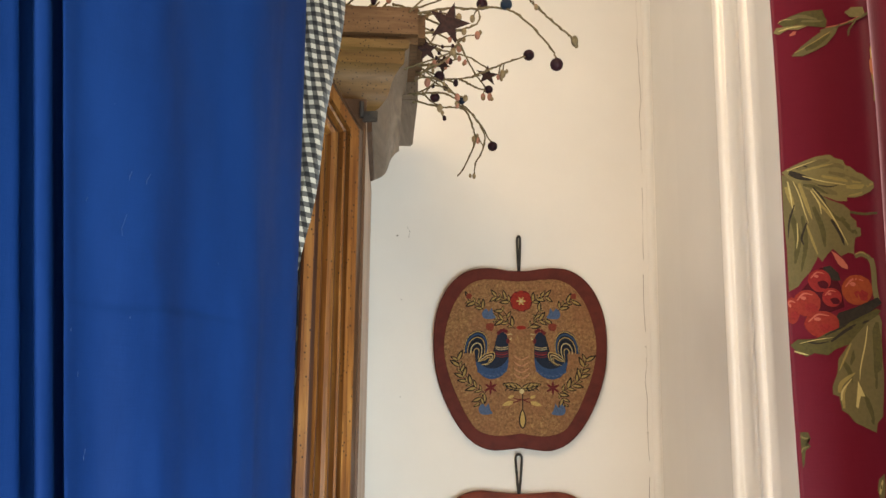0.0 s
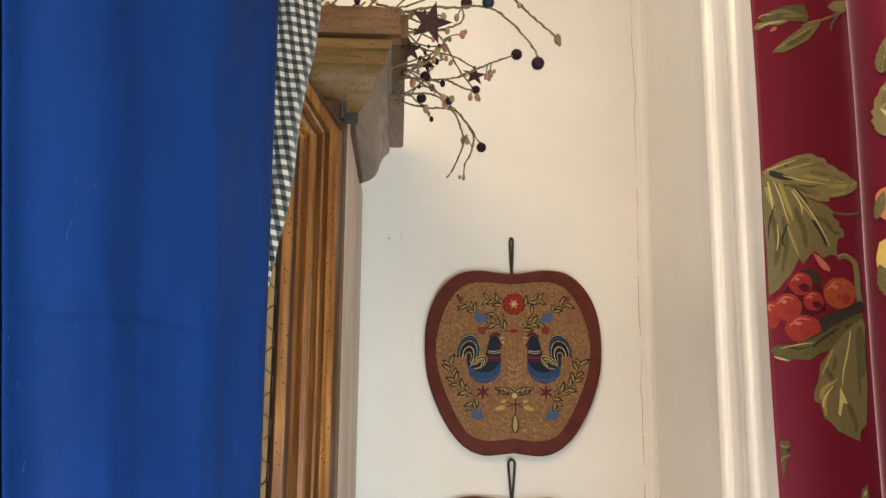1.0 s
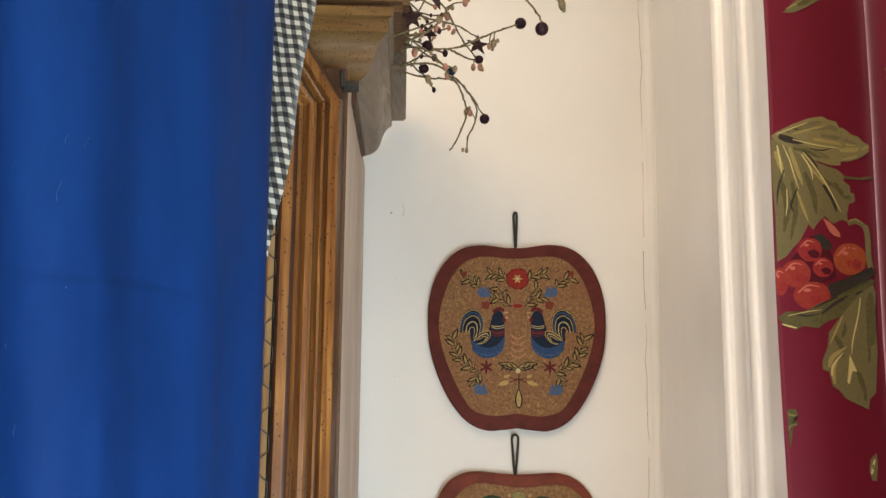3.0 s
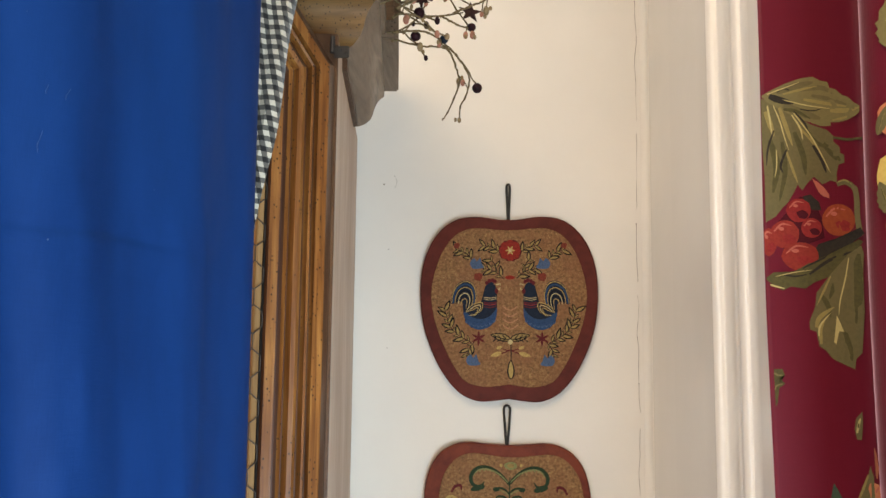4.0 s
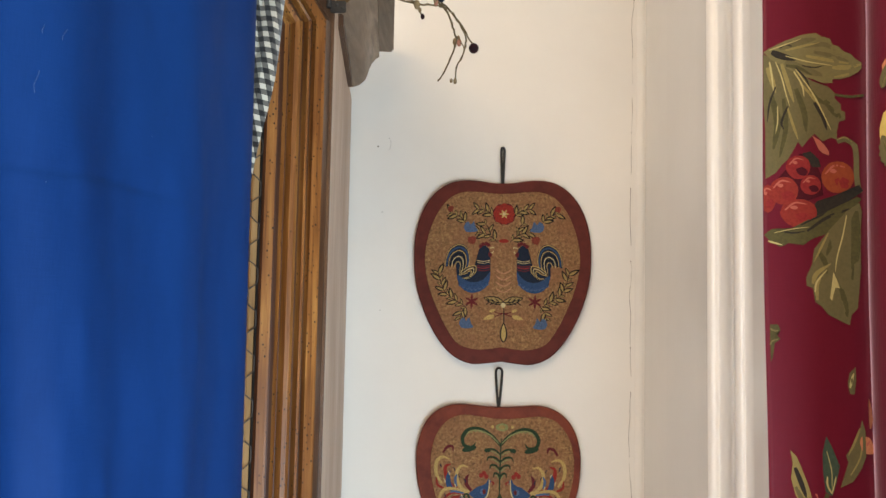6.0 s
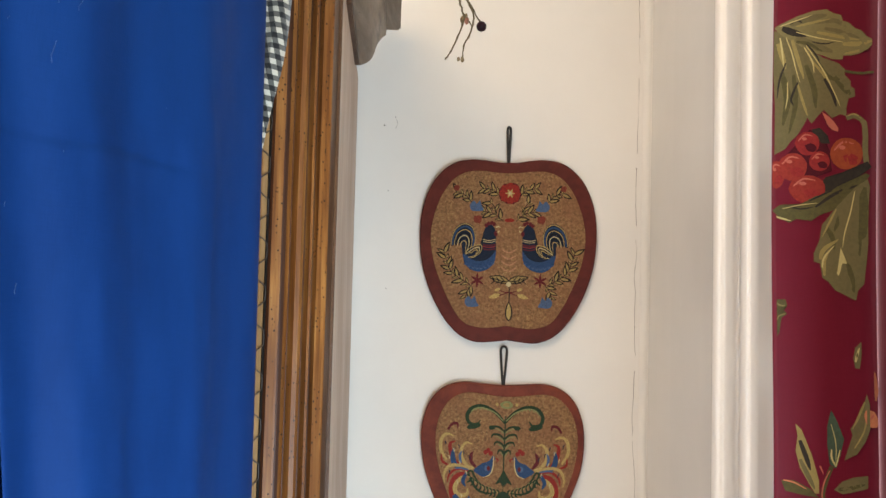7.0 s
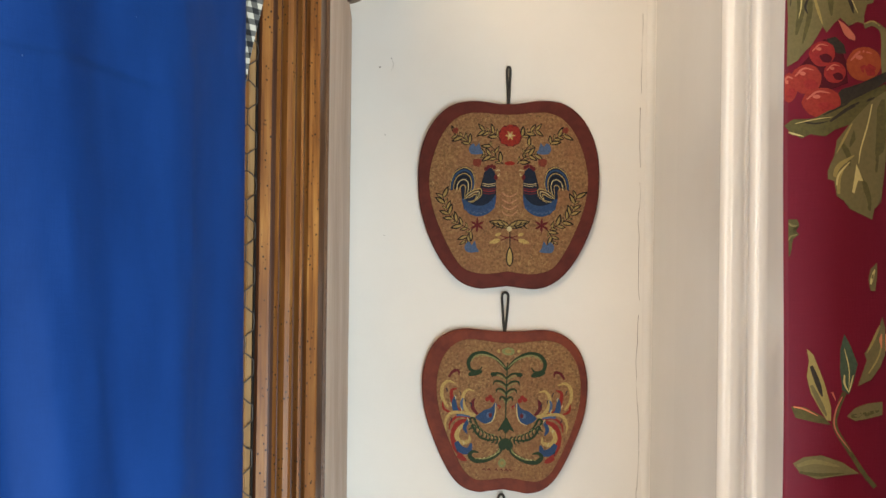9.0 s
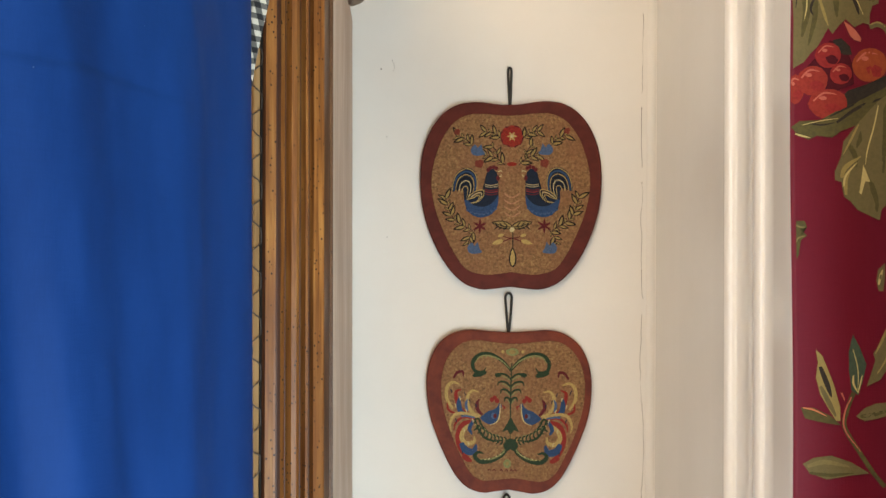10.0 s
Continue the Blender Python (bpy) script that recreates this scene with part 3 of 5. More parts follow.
def flat(name, pts, ink, parent, place):
    """One printed or painted shape, laid on its surface by place(u, v, height)."""
    LAYER[0] += 0.0000016
    flatly = place is not redp
    bm = bmesh.new()
    c = (sum(p[0] for p in pts) / len(pts), sum(p[1] for p in pts) / len(pts))
    ring = []
    if flatly:
        if len(pts) < 19:
            m = len(pts)
            ps = [Vector((*p, 0)) for p in pts]
            sm = []
            for i in range(m):
                a, b, cc_, d = ps[i - 1], ps[i], ps[(i + 1) % m], ps[(i + 2) % m]
                for t in (0.0, 0.34, 0.67):
                    sm.append(0.5 * ((2 * b) + (cc_ - a) * t + (2 * a - 5 * b + 4 * cc_ - d) * t * t + (3 * b - a - 3 * cc_ + d) * t ** 3))
            pts = [(v.x, v.y) for v in sm]
        bm.faces.new([bm.verts.new(place(*p, LAYER[0])) for p in pts])
        bmesh.ops.triangulate(bm, faces=bm.faces[:], ngon_method="EAR_CLIP")
        return part(name, bm, ink, parent)
    for f in (0.0, 0.25, 0.5, 0.75, 1.0):
        ring.append([bm.verts.new(place(c[0] + (p[0] - c[0]) * f, c[1] + (p[1] - c[1]) * f, LAYER[0])) for p in pts] if f else bm.verts.new(place(*c, LAYER[0])))
    n = len(pts)
    for i in range(n):
        j = (i + 1) % n
        bm.faces.new((ring[0], ring[1][i], ring[1][j]))
        for a, b in zip(ring[1:], ring[2:]):
            bm.faces.new((a[i], b[i], b[j], a[j]))
    return part(name, bm, ink, parent, "", True)


def ribbon(name, pts, w, ink, parent, place, taper=True, n=7):
    """A brush stroke along a smooth line, w wide."""
    LAYER[0] += 0.0000016
    c = catmull([(u, v, 0) for u, v in pts], n)
    bm = bmesh.new()
    rows = []
    for i, p in enumerate(c):
        d = (c[min(i + 1, len(c) - 1)] - c[max(i - 1, 0)]).normalized()
        t = i / (len(c) - 1)
        k = (w / 2) * ((0.25 + 0.75 * math.sin(math.pi * min(1, 0.12 + t * 0.9)) ** 0.7) if taper else 1)
        rows.append([place(p.x - d.y * k, p.y + d.x * k, LAYER[0]), place(p.x + d.y * k, p.y - d.x * k, LAYER[0])])
    return part(name, grid_bm(rows, bm=bm), ink, parent, "", True)


def leaf_pts(x, y, L, W, ang, teeth=0, bend=0.0, n=26, seed=1):
    """Outline of a leaf from its stalk (x, y) along ang, with teeth."""
    r = random.Random(seed)
    out = []
    for side in (1, -1):
        rng_ = range(n + 1) if side == 1 else range(n - 1, 0, -1)
        for i in rng_:
            t = i / n
            w = W / 2 * math.sin(math.pi * t ** 0.8) ** 0.8
            if teeth:
                ph = (t * teeth) % 1.0
                w *= 0.86 + 0.24 * ph + r.uniform(-0.04, 0.04)
            a = side * w + bend * math.sin(math.pi * t)
            out.append((x + L * t * math.cos(ang) - a * math.sin(ang), y + L * t * math.sin(ang) + a * math.cos(ang)))
    return out


def ell(x, y, rx, ry, ang=0.0, n=20, wob=0.0, seed=1):
    r = random.Random(seed)
    out = []
    for k in range(n):
        t = 2 * math.pi * k / n
        q = 1 + r.uniform(-wob, wob)
        u, v = rx * q * math.cos(t), ry * q * math.sin(t)
        out.append((x + u * math.cos(ang) - v * math.sin(ang), y + u * math.sin(ang) + v * math.cos(ang)))
    return out


def redp(u, v, h):
    """Print on the curtain: u from its hem in cm, v in cm above 1.5 m."""
    return on_red(u / 100, 1.5 + v / 100, (0.0003 if u < 4.5 else 0.0011) + h)


def printed_leaf(x, y, L, W, deg, ink, vein, seed, teeth=9, bend=0.0, shade=True):
    a = radians(deg)
    flat("printed_leaf", leaf_pts(x, y, L, W, a, teeth, bend, seed=seed), INK[ink], red, redp)
    r = random.Random(seed)
    dx, dy = math.cos(a), math.sin(a)
    if shade:
        flat("printed_shade", leaf_pts(x + dx * L * 0.05 + dy * W * 0.12, y + dy * L * 0.05 - dx * W * 0.12, L * 0.75, W * 0.26, a + 0.12, 5, bend, 14, seed), INK["dark_olive"], red, redp)
    ribbon("printed_vein", [(x, y), (x + dx * L * 0.4 - dy * bend * 0.9, y + dy * L * 0.4 + dx * bend * 0.9), (x + dx * L * 0.85, y + dy * L * 0.85)], W * 0.035, INK[vein], red, redp)
    tones = {"olive": ("gold_leaf", "dark_olive", "olive_light", "dark_olive", vein), "dark_olive": ("olive", "shade", "olive", "dark_olive", vein),
             "gold_leaf": ("cream_vein", "olive", "olive_light"), "teal_leaf": ("olive", "cream_vein", "shade")}.get(ink, (vein,))
    for k in range(11 if W > 0.9 else 5):
        t, sd = r.uniform(0.08, 0.72), 1 if k % 2 else -1
        ln = W * r.uniform(0.22, 0.46) * (1 - 0.6 * abs(t - 0.4))
        b = a + sd * r.uniform(0.35, 0.7)
        px, py = x + dx * L * t, y + dy * L * t
        px, py = px - dy * bend * math.sin(math.pi * t), py + dx * bend * math.sin(math.pi * t)
        ribbon("printed_stroke", [(px, py), (px + ln * 0.5 * math.cos(b), py + ln * 0.5 * math.sin(b)), (px + ln * math.cos(b + 0.15 * sd), py + ln * math.sin(b + 0.15 * sd))],
               W * r.uniform(0.02, 0.085), INK[tones[k % len(tones)]], red, redp)


def printed_berry(x, y, rx, ry, ink, deg=0):
    flat("printed_berry", ell(x, y, rx, ry, radians(deg), 20, 0.03, int(x * 97)), INK[ink], red, redp)
    flat("printed_shade", ell(x + rx * 0.3, y - ry * 0.35, rx * 0.5, ry * 0.34, radians(-20), 14, 0.1, 3), INK["maroon_shade" if ink == "berry_deep" else "berry_deep"], red, redp)
    ribbon("printed_gleam", [(x - rx * 0.75, y + ry * 0.2), (x - rx * 0.2, y + ry * 0.72), (x + rx * 0.45, y + ry * 0.62)], ry * 0.13, INK["berry_light"], red, redp)
    flat("printed_gleam", ell(x - rx * 0.25, y + ry * 0.38, rx * 0.2, ry * 0.13, 0, 10, 0.1, 5), INK["berry_light"], red, redp)


# vine leaf with its lobes, brush strokes and veins
flat("printed_leaf", [(-0.0, 11.9), (0.6, 11.6), (1.5, 11.1), (2.4, 10.5), (3.2, 10.2), (3.5, 9.9), (3.5, 9.6), (3.8, 9.3), (3.8, 9.0), (4.0, 8.9), (4.0, 8.5), (3.7, 8.4), (3.6, 7.9), (3.6, 7.5), (3.3, 7.6), (2.9, 7.4), (2.5, 7.8), (2.2, 7.5), (1.9, 7.1), (1.7, 7.4), (1.5, 7.0), (1.2, 6.5), (0.9, 6.2), (0.6, 5.8), (0.1, 5.5), (0.1, 6.5), (0.1, 7.8), (0.0, 9.6), (0.0, 10.7)], INK["olive"], red, redp)
flat("printed_leaf", [(0.0, 12.0), (0.3, 12.2), (1.1, 12.6), (1.9, 12.9), (2.6, 13.0), (2.9, 12.8), (3.3, 12.7), (3.4, 12.4), (3.7, 12.3), (4.0, 12.0), (4.3, 11.9), (4.5, 11.6), (4.8, 11.4), (4.8, 11.1), (4.6, 10.9), (4.2, 10.7), (3.8, 10.6), (3.4, 10.6), (3.4, 10.4), (2.9, 10.4), (2.4, 10.6), (1.8, 10.8), (1.1, 11.2), (0.4, 11.6)], INK["olive_light"], red, redp)
for w, pts in ((0.36, [(0.8, 12.2), (1.7, 12.5), (2.6, 12.7)]), (0.25, [(2.0, 12.3), (3.0, 12.4), (3.7, 12.0)]), (0.43, [(1.1, 11.5), (2.0, 11.1), (2.9, 10.8)]), (0.22, [(2.5, 12.0), (3.4, 11.8), (4.2, 11.5)]),):
    ribbon("printed_stroke", pts, w, INK["olive"], red, redp)
for w, pts in ((0.36, [(0.4, 9.7), (0.7, 8.4), (0.5, 7.0)]), (0.29, [(1.6, 10.1), (2.0, 8.9), (2.1, 7.9)]), (0.25, [(1.0, 9.6), (1.1, 8.1), (0.8, 6.6)]), (0.32, [(3.0, 9.5), (3.5, 8.9), (3.8, 8.6)]), (0.22, [(2.3, 10.1), (2.6, 9.6), (3.3, 9.2)]), (0.18, [(1.1, 11.3), (1.7, 11.2), (2.4, 10.8)]),):
    ribbon("printed_stroke", pts, w, INK["dark_olive"], red, redp)
for w, pts in ((0.25, [(3.4, 11.2), (4.1, 11.2), (4.8, 11.3)]), (0.18, [(2.1, 11.8), (3.1, 11.6), (4.2, 11.4)]), (0.13, [(1.1, 12.1), (1.9, 12.3), (2.8, 12.5)]), (0.29, [(0.2, 11.2), (0.4, 10.6), (0.6, 9.9)]), (0.22, [(0.9, 11.4), (1.2, 10.4), (1.5, 9.4)]), (0.14, [(1.8, 10.4), (2.4, 9.7), (2.7, 9.2)]), (0.14, [(1.2, 9.1), (1.5, 8.1), (1.7, 7.5)]), (0.12, [(3.5, 10.7), (4.0, 10.8), (4.5, 11.0)]),):
    ribbon("printed_stroke", pts, w, INK["gold_leaf"], red, redp)
for w, pts in ((0.36, [(0.4, 12.0), (0.9, 11.8), (1.6, 11.6)]), (0.10, [(0.6, 10.2), (0.3, 9.3), (0.2, 8.4)]), (0.20, [(2.5, 9.4), (2.9, 8.7), (3.1, 8.0)]), (0.12, [(1.2, 9.2), (0.9, 8.4), (1.0, 8.0)]), (0.09, [(1.4, 12.3), (1.1, 12.4), (0.8, 12.2)]), (0.09, [(1.6, 11.2), (2.1, 10.6), (2.3, 10.1)]), (0.07, [(1.9, 11.3), (2.5, 11.2), (3.0, 11.3)]),):
    ribbon("printed_stroke", pts, w, INK["shade"], red, redp)
for w, pts in ((0.10, [(0.3, 11.5), (0.4, 10.9), (0.5, 10.0)]), (0.07, [(0.6, 11.5), (0.9, 10.7), (1.1, 9.9), (1.3, 9.2)]), (0.09, [(1.5, 11.0), (1.9, 10.3), (2.0, 9.7)]), (0.07, [(1.6, 11.1), (2.4, 9.9), (2.9, 8.9), (3.3, 8.0)]), (0.06, [(1.1, 11.8), (2.2, 11.5), (3.4, 11.3)]), (0.06, [(0.7, 9.2), (0.7, 8.4), (0.6, 7.8)]), (0.06, [(0.3, 12.1), (1.1, 12.4), (1.9, 12.7)]),):
    ribbon("printed_stroke", pts, w, INK["cream_vein"], red, redp)
ribbon("printed_stem", [(3.5, 9.8), (4.1, 9.7), (4.9, 9.7)], 0.13, INK["dark_olive"], red, redp, False)
# berries with their hooked stalk
ribbon("printed_stem", [(3.6, 7.4), (4.0, 7.5), (4.4, 7.2), (4.5, 6.6), (4.5, 5.7), (4.6, 4.8)], 0.24, INK["olive"], red, redp, False)
ribbon("printed_stem", [(3.6, 7.5), (4.0, 7.6), (4.4, 7.3)], 0.08, INK["gold_leaf"], red, redp)
flat("printed_shade", [(1.4, 6.3), (1.8, 6.8), (2.5, 6.5), (2.8, 5.7), (2.9, 4.7), (2.1, 4.4), (0.9, 4.2), (0.4, 5.2)], INK["maroon_shade"], red, redp)
flat("printed_shade", [(1.9, 6.8), (2.3, 6.9), (2.7, 6.5), (2.8, 6.1), (2.4, 6.1), (2.1, 6.4)], INK["shade"], red, redp)
flat("printed_petal", [(2.4, 7.7), (2.7, 7.5), (3.0, 7.2), (3.2, 6.9), (3.2, 6.7), (2.9, 6.8), (2.7, 7.0)], INK["berry_light"], red, redp)
flat("printed_shade", [(2.2, 3.9), (2.6, 4.4), (3.5, 4.7), (4.6, 5.2), (4.8, 4.9), (3.9, 4.2), (3.1, 3.7), (2.1, 2.8), (1.6, 2.7)], INK["shade"], red, redp)
printed_berry(1.7, 6.1, 0.60, 0.60, "berry_deep")
printed_berry(2.3, 5.2, 0.50, 0.50, "berry_deep")
printed_berry(3.6, 5.6, 0.80, 0.80, "berry_orange")
printed_berry(1.0, 4.9, 0.70, 0.70, "berry_red")
printed_berry(0.2, 4.5, 0.40, 0.70, "berry_red")
printed_berry(1.7, 3.8, 0.90, 0.70, "berry_red")
# leaves under the berries
flat("printed_leaf", [(0.0, 2.7), (0.4, 3.0), (1.3, 3.0), (2.0, 3.4), (3.1, 3.9), (4.5, 4.6), (4.7, 4.5), (4.2, 3.8), (3.1, 2.8), (2.3, 2.5), (1.9, 2.2), (1.2, 2.3), (0.8, 2.1), (0.3, 2.4)], INK["dark_olive"], red, redp)
for w, pts in ((0.16, [(2.1, 2.9), (3.1, 3.6), (4.4, 4.1)]), (0.10, [(1.8, 3.2), (3.0, 3.8), (4.2, 4.4)]), (0.09, [(0.8, 2.9), (1.4, 2.8), (2.0, 2.9)]),):
    ribbon("printed_stroke", pts, w, INK["shade"], red, redp)
for w, pts in ((0.09, [(0.2, 2.4), (0.5, 2.3), (0.9, 2.2)]), (0.04, [(0.5, 2.8), (1.4, 3.0), (2.2, 3.1)]),):
    ribbon("printed_stroke", pts, w, INK["cream_vein"], red, redp)
flat("printed_leaf", [(4.6, 4.3), (4.0, 3.9), (3.1, 2.9), (2.4, 2.0), (2.3, 1.3), (2.0, 0.6), (2.0, 0.2), (2.3, 0.1), (2.4, -0.6), (2.7, -0.8), (3.0, -1.2), (3.6, -1.5), (4.0, -1.7), (4.1, -1.2), (4.4, -0.9), (4.6, 1.1), (4.6, 2.7), (4.7, 3.9)], INK["olive"], red, redp)
for w, pts in ((0.43, [(4.4, 3.9), (4.4, 2.3), (4.2, 0.5)]), (0.29, [(3.6, 0.2), (3.8, -0.6), (3.9, -1.3)]), (0.25, [(2.6, 1.9), (2.9, 1.4), (3.0, 0.8)]), (0.22, [(3.5, 3.1), (3.2, 2.2), (3.0, 1.7)]),):
    ribbon("printed_stroke", pts, w, INK["dark_olive"], red, redp)
for w, pts in ((0.22, [(2.3, 0.3), (2.5, 0.8), (3.2, 1.3)]), (0.18, [(2.5, -0.5), (2.5, 0.2), (2.7, 0.6)]), (0.11, [(3.1, 2.8), (2.7, 2.0), (2.4, 1.4)]),):
    ribbon("printed_stroke", pts, w, INK["gold_leaf"], red, redp)
for w, pts in ((0.07, [(4.0, 3.7), (3.8, 2.7), (3.5, 1.6), (3.4, 0.9)]), (0.10, [(2.4, -0.1), (2.5, 0.4), (3.0, 1.0)]),):
    ribbon("printed_stroke", pts, w, INK["cream_vein"], red, redp)
flat("printed_gleam", [(3.3, 0.9), (3.5, 0.4), (3.6, 0.1), (3.4, 0.2), (3.2, -0.5), (3.1, -0.4), (3.2, 0.2)], INK["cream_vein"], red, redp)
flat("printed_leaf", [(0.2, -1.7), (0.6, -1.7), (0.7, -2.0), (0.4, -2.1), (0.7, -2.4), (0.4, -2.6), (0.3, -3.3), (0.2, -3.5)], INK["dark_olive"], red, redp)
for w, pts in ((0.09, [(0.2, -1.9), (0.4, -2.0), (0.6, -2.0)]), (0.07, [(0.2, -2.7), (0.3, -2.5), (0.6, -2.4)]),):
    ribbon("printed_stroke", pts, w, INK["olive_light"], red, redp)
flat("printed_leaf", [(3.8, -4.5), (3.9, -4.0), (4.2, -3.7), (4.2, -4.3), (4.1, -5.0), (3.9, -5.0)], INK["olive"], red, redp)
ribbon("printed_stroke", [(3.9, -4.7), (4.0, -4.3), (4.1, -4.0)], 0.12, INK["cream_vein"], red, redp)
# sprig near the top
flat("printed_leaf", [(0.3, 20.7), (1.0, 21.1), (1.8, 21.4), (2.8, 21.5), (3.0, 20.8), (2.9, 20.4), (2.1, 20.5), (1.3, 20.6), (0.7, 20.4)], INK["dark_olive"], red, redp)
for w, pts in ((0.22, [(0.8, 20.9), (1.6, 21.1), (2.5, 20.9)]), (0.14, [(1.6, 20.8), (2.3, 20.8), (2.8, 20.8)]),):
    ribbon("printed_stroke", pts, w, INK["olive"], red, redp)
flat("printed_leaf", [(-0.0, 20.1), (0.2, 20.4), (0.8, 20.5), (1.6, 20.6), (1.9, 20.5), (1.4, 20.3), (0.7, 20.3), (0.3, 20.0)], INK["olive_light"], red, redp)
for w, pts in ((0.07, [(0.3, 20.2), (0.9, 20.4), (1.6, 20.5)]), (0.04, [(0.3, 20.7), (0.6, 20.9), (1.1, 20.9)]),):
    ribbon("printed_stroke", pts, w, INK["cream_vein"], red, redp)
flat("printed_petal", [(0.9, 20.0), (1.1, 20.2), (1.3, 20.2), (1.2, 20.0), (0.9, 19.9)], INK["berry_light"], red, redp)
flat("printed_leaf", [(0.9, 18.7), (1.4, 19.2), (2.0, 19.7), (2.7, 20.2), (3.6, 20.4), (3.4, 20.0), (2.9, 19.4), (2.2, 19.0), (1.5, 18.7)], INK["olive"], red, redp)
ribbon("printed_stroke", [(1.1, 18.9), (2.0, 19.4), (3.2, 20.2)], 0.08, INK["gold_leaf"], red, redp)
ribbon("printed_stroke", [(1.7, 19.1), (2.3, 19.4), (3.1, 20.0)], 0.3, INK["dark_olive"], red, redp)
ribbon("printed_stem", [(2.6, 20.2), (3.6, 20.5), (4.8, 20.9), (5.4, 21.1)], 0.14, INK["olive"], red, redp, False)
ribbon("printed_stem", [(2.9, 20.4), (3.8, 20.6), (4.8, 21.0)], 0.06, INK["berry_light"], red, redp)
ribbon("printed_stem", [(4.1, 19.9), (4.2, 20.3), (4.6, 20.8)], 0.12, INK["olive"], red, redp)
flat("printed_leaf", [(4.0, 21.3), (4.3, 21.0), (4.8, 20.9), (5.1, 21.1), (5.0, 21.5), (4.4, 21.6)], INK["olive_light"], red, redp)
flat("printed_petal", [(5.2, 18.9), (5.3, 19.2), (5.5, 19.0), (5.5, 18.5), (5.3, 18.2), (5.2, 18.4)], INK["lemon"], red, redp)
flat("printed_petal", [(5.1, 18.3), (5.3, 18.4), (5.5, 18.2), (5.5, 17.6), (5.2, 17.4), (5.1, 17.7)], INK["apricot"], red, redp)
ribbon("printed_stroke", [(5.2, 17.5), (5.3, 16.7), (5.2, 15.9)], 0.16, INK["gold_leaf"], red, redp)
# lower sprig
flat("printed_leaf", [(1.0, -7.7), (1.3, -8.0), (1.5, -8.5), (1.8, -9.3), (2.1, -10.4), (2.1, -11.0), (1.9, -11.0), (1.6, -10.5), (1.2, -9.8), (1.0, -9.0), (1.1, -8.3)], INK["gold_leaf"], red, redp)
ribbon("printed_stroke", [(1.2, -8.5), (1.5, -9.3), (1.7, -9.9)], 0.24, INK["shade"], red, redp)
ribbon("printed_stroke", [(1.2, -9.4), (1.6, -10.2), (1.9, -10.8)], 0.22, INK["olive"], red, redp)
flat("printed_leaf", [(2.7, -7.0), (3.0, -7.6), (3.3, -8.4), (3.1, -9.2), (2.9, -9.8), (2.6, -9.6), (2.5, -8.7), (2.5, -7.8)], INK["teal_leaf"], red, redp)
for w, pts in ((0.09, [(2.7, -8.9), (2.7, -9.3), (2.9, -9.7)]), (0.04, [(2.7, -7.7), (2.9, -8.6), (2.9, -9.6)]), (0.06, [(3.1, -8.9), (3.0, -9.3), (2.9, -9.7)]),):
    ribbon("printed_stroke", pts, w, INK["cream_vein"], red, redp)
flat("printed_leaf", [(4.4, -6.2), (4.2, -7.0), (3.6, -7.9), (3.7, -8.2), (3.3, -9.4), (3.9, -9.1), (4.3, -8.5), (4.5, -7.9), (4.5, -6.7)], INK["olive"], red, redp)
for w, pts in ((0.12, [(4.3, -6.6), (4.0, -7.3), (3.7, -7.9)]), (0.09, [(4.4, -7.3), (4.2, -8.1), (3.6, -9.1)]),):
    ribbon("printed_stroke", pts, w, INK["gold_leaf"], red, redp)
flat("printed_leaf", [(2.8, -10.8), (3.2, -10.4), (3.7, -10.2), (4.4, -10.1), (4.4, -10.7), (3.7, -10.9), (3.2, -11.0)], INK["olive"], red, redp)
ribbon("printed_stroke", [(3.0, -10.8), (3.6, -10.7), (4.3, -10.5)], 0.2, INK["dark_olive"], red, redp)
flat("printed_leaf", [(0.3, -10.4), (0.9, -10.4), (1.7, -10.8), (2.1, -11.2), (1.4, -11.1), (0.5, -10.9)], INK["dark_olive"], red, redp)
ribbon("printed_stroke", [(0.4, -10.4), (0.9, -10.5), (1.5, -10.8)], 0.08, INK["apricot"], red, redp)
ribbon("printed_stem", [(2.7, -9.7), (2.4, -10.5), (2.3, -11.3), (3.0, -12.5), (3.6, -13.4), (4.1, -14.0)], 0.2, INK["dark_olive"], red, redp, False)
ribbon("printed_stem", [(2.6, -9.9), (2.3, -10.6), (2.3, -11.4), (3.0, -12.4)], 0.07, INK["berry_light"], red, redp)
flat("printed_petal", [(2.1, -9.7), (2.2, -9.7), (2.3, -10.0), (2.3, -10.1)], INK["berry_light"], red, redp)
flat("printed_leaf", [(0.4, -13.0), (0.9, -12.7), (1.7, -12.6), (2.6, -12.9), (3.4, -13.4), (2.6, -13.5), (1.5, -13.7), (0.7, -13.4)], INK["olive"], red, redp)
for w, pts in ((0.22, [(0.6, -13.1), (1.4, -12.9), (2.5, -13.1)]),):
    ribbon("printed_stroke", pts, w, INK["olive_light"], red, redp)
for w, pts in ((0.16, [(0.7, -13.4), (1.6, -13.5), (2.7, -13.4)]),):
    ribbon("printed_stroke", pts, w, INK["dark_olive"], red, redp)
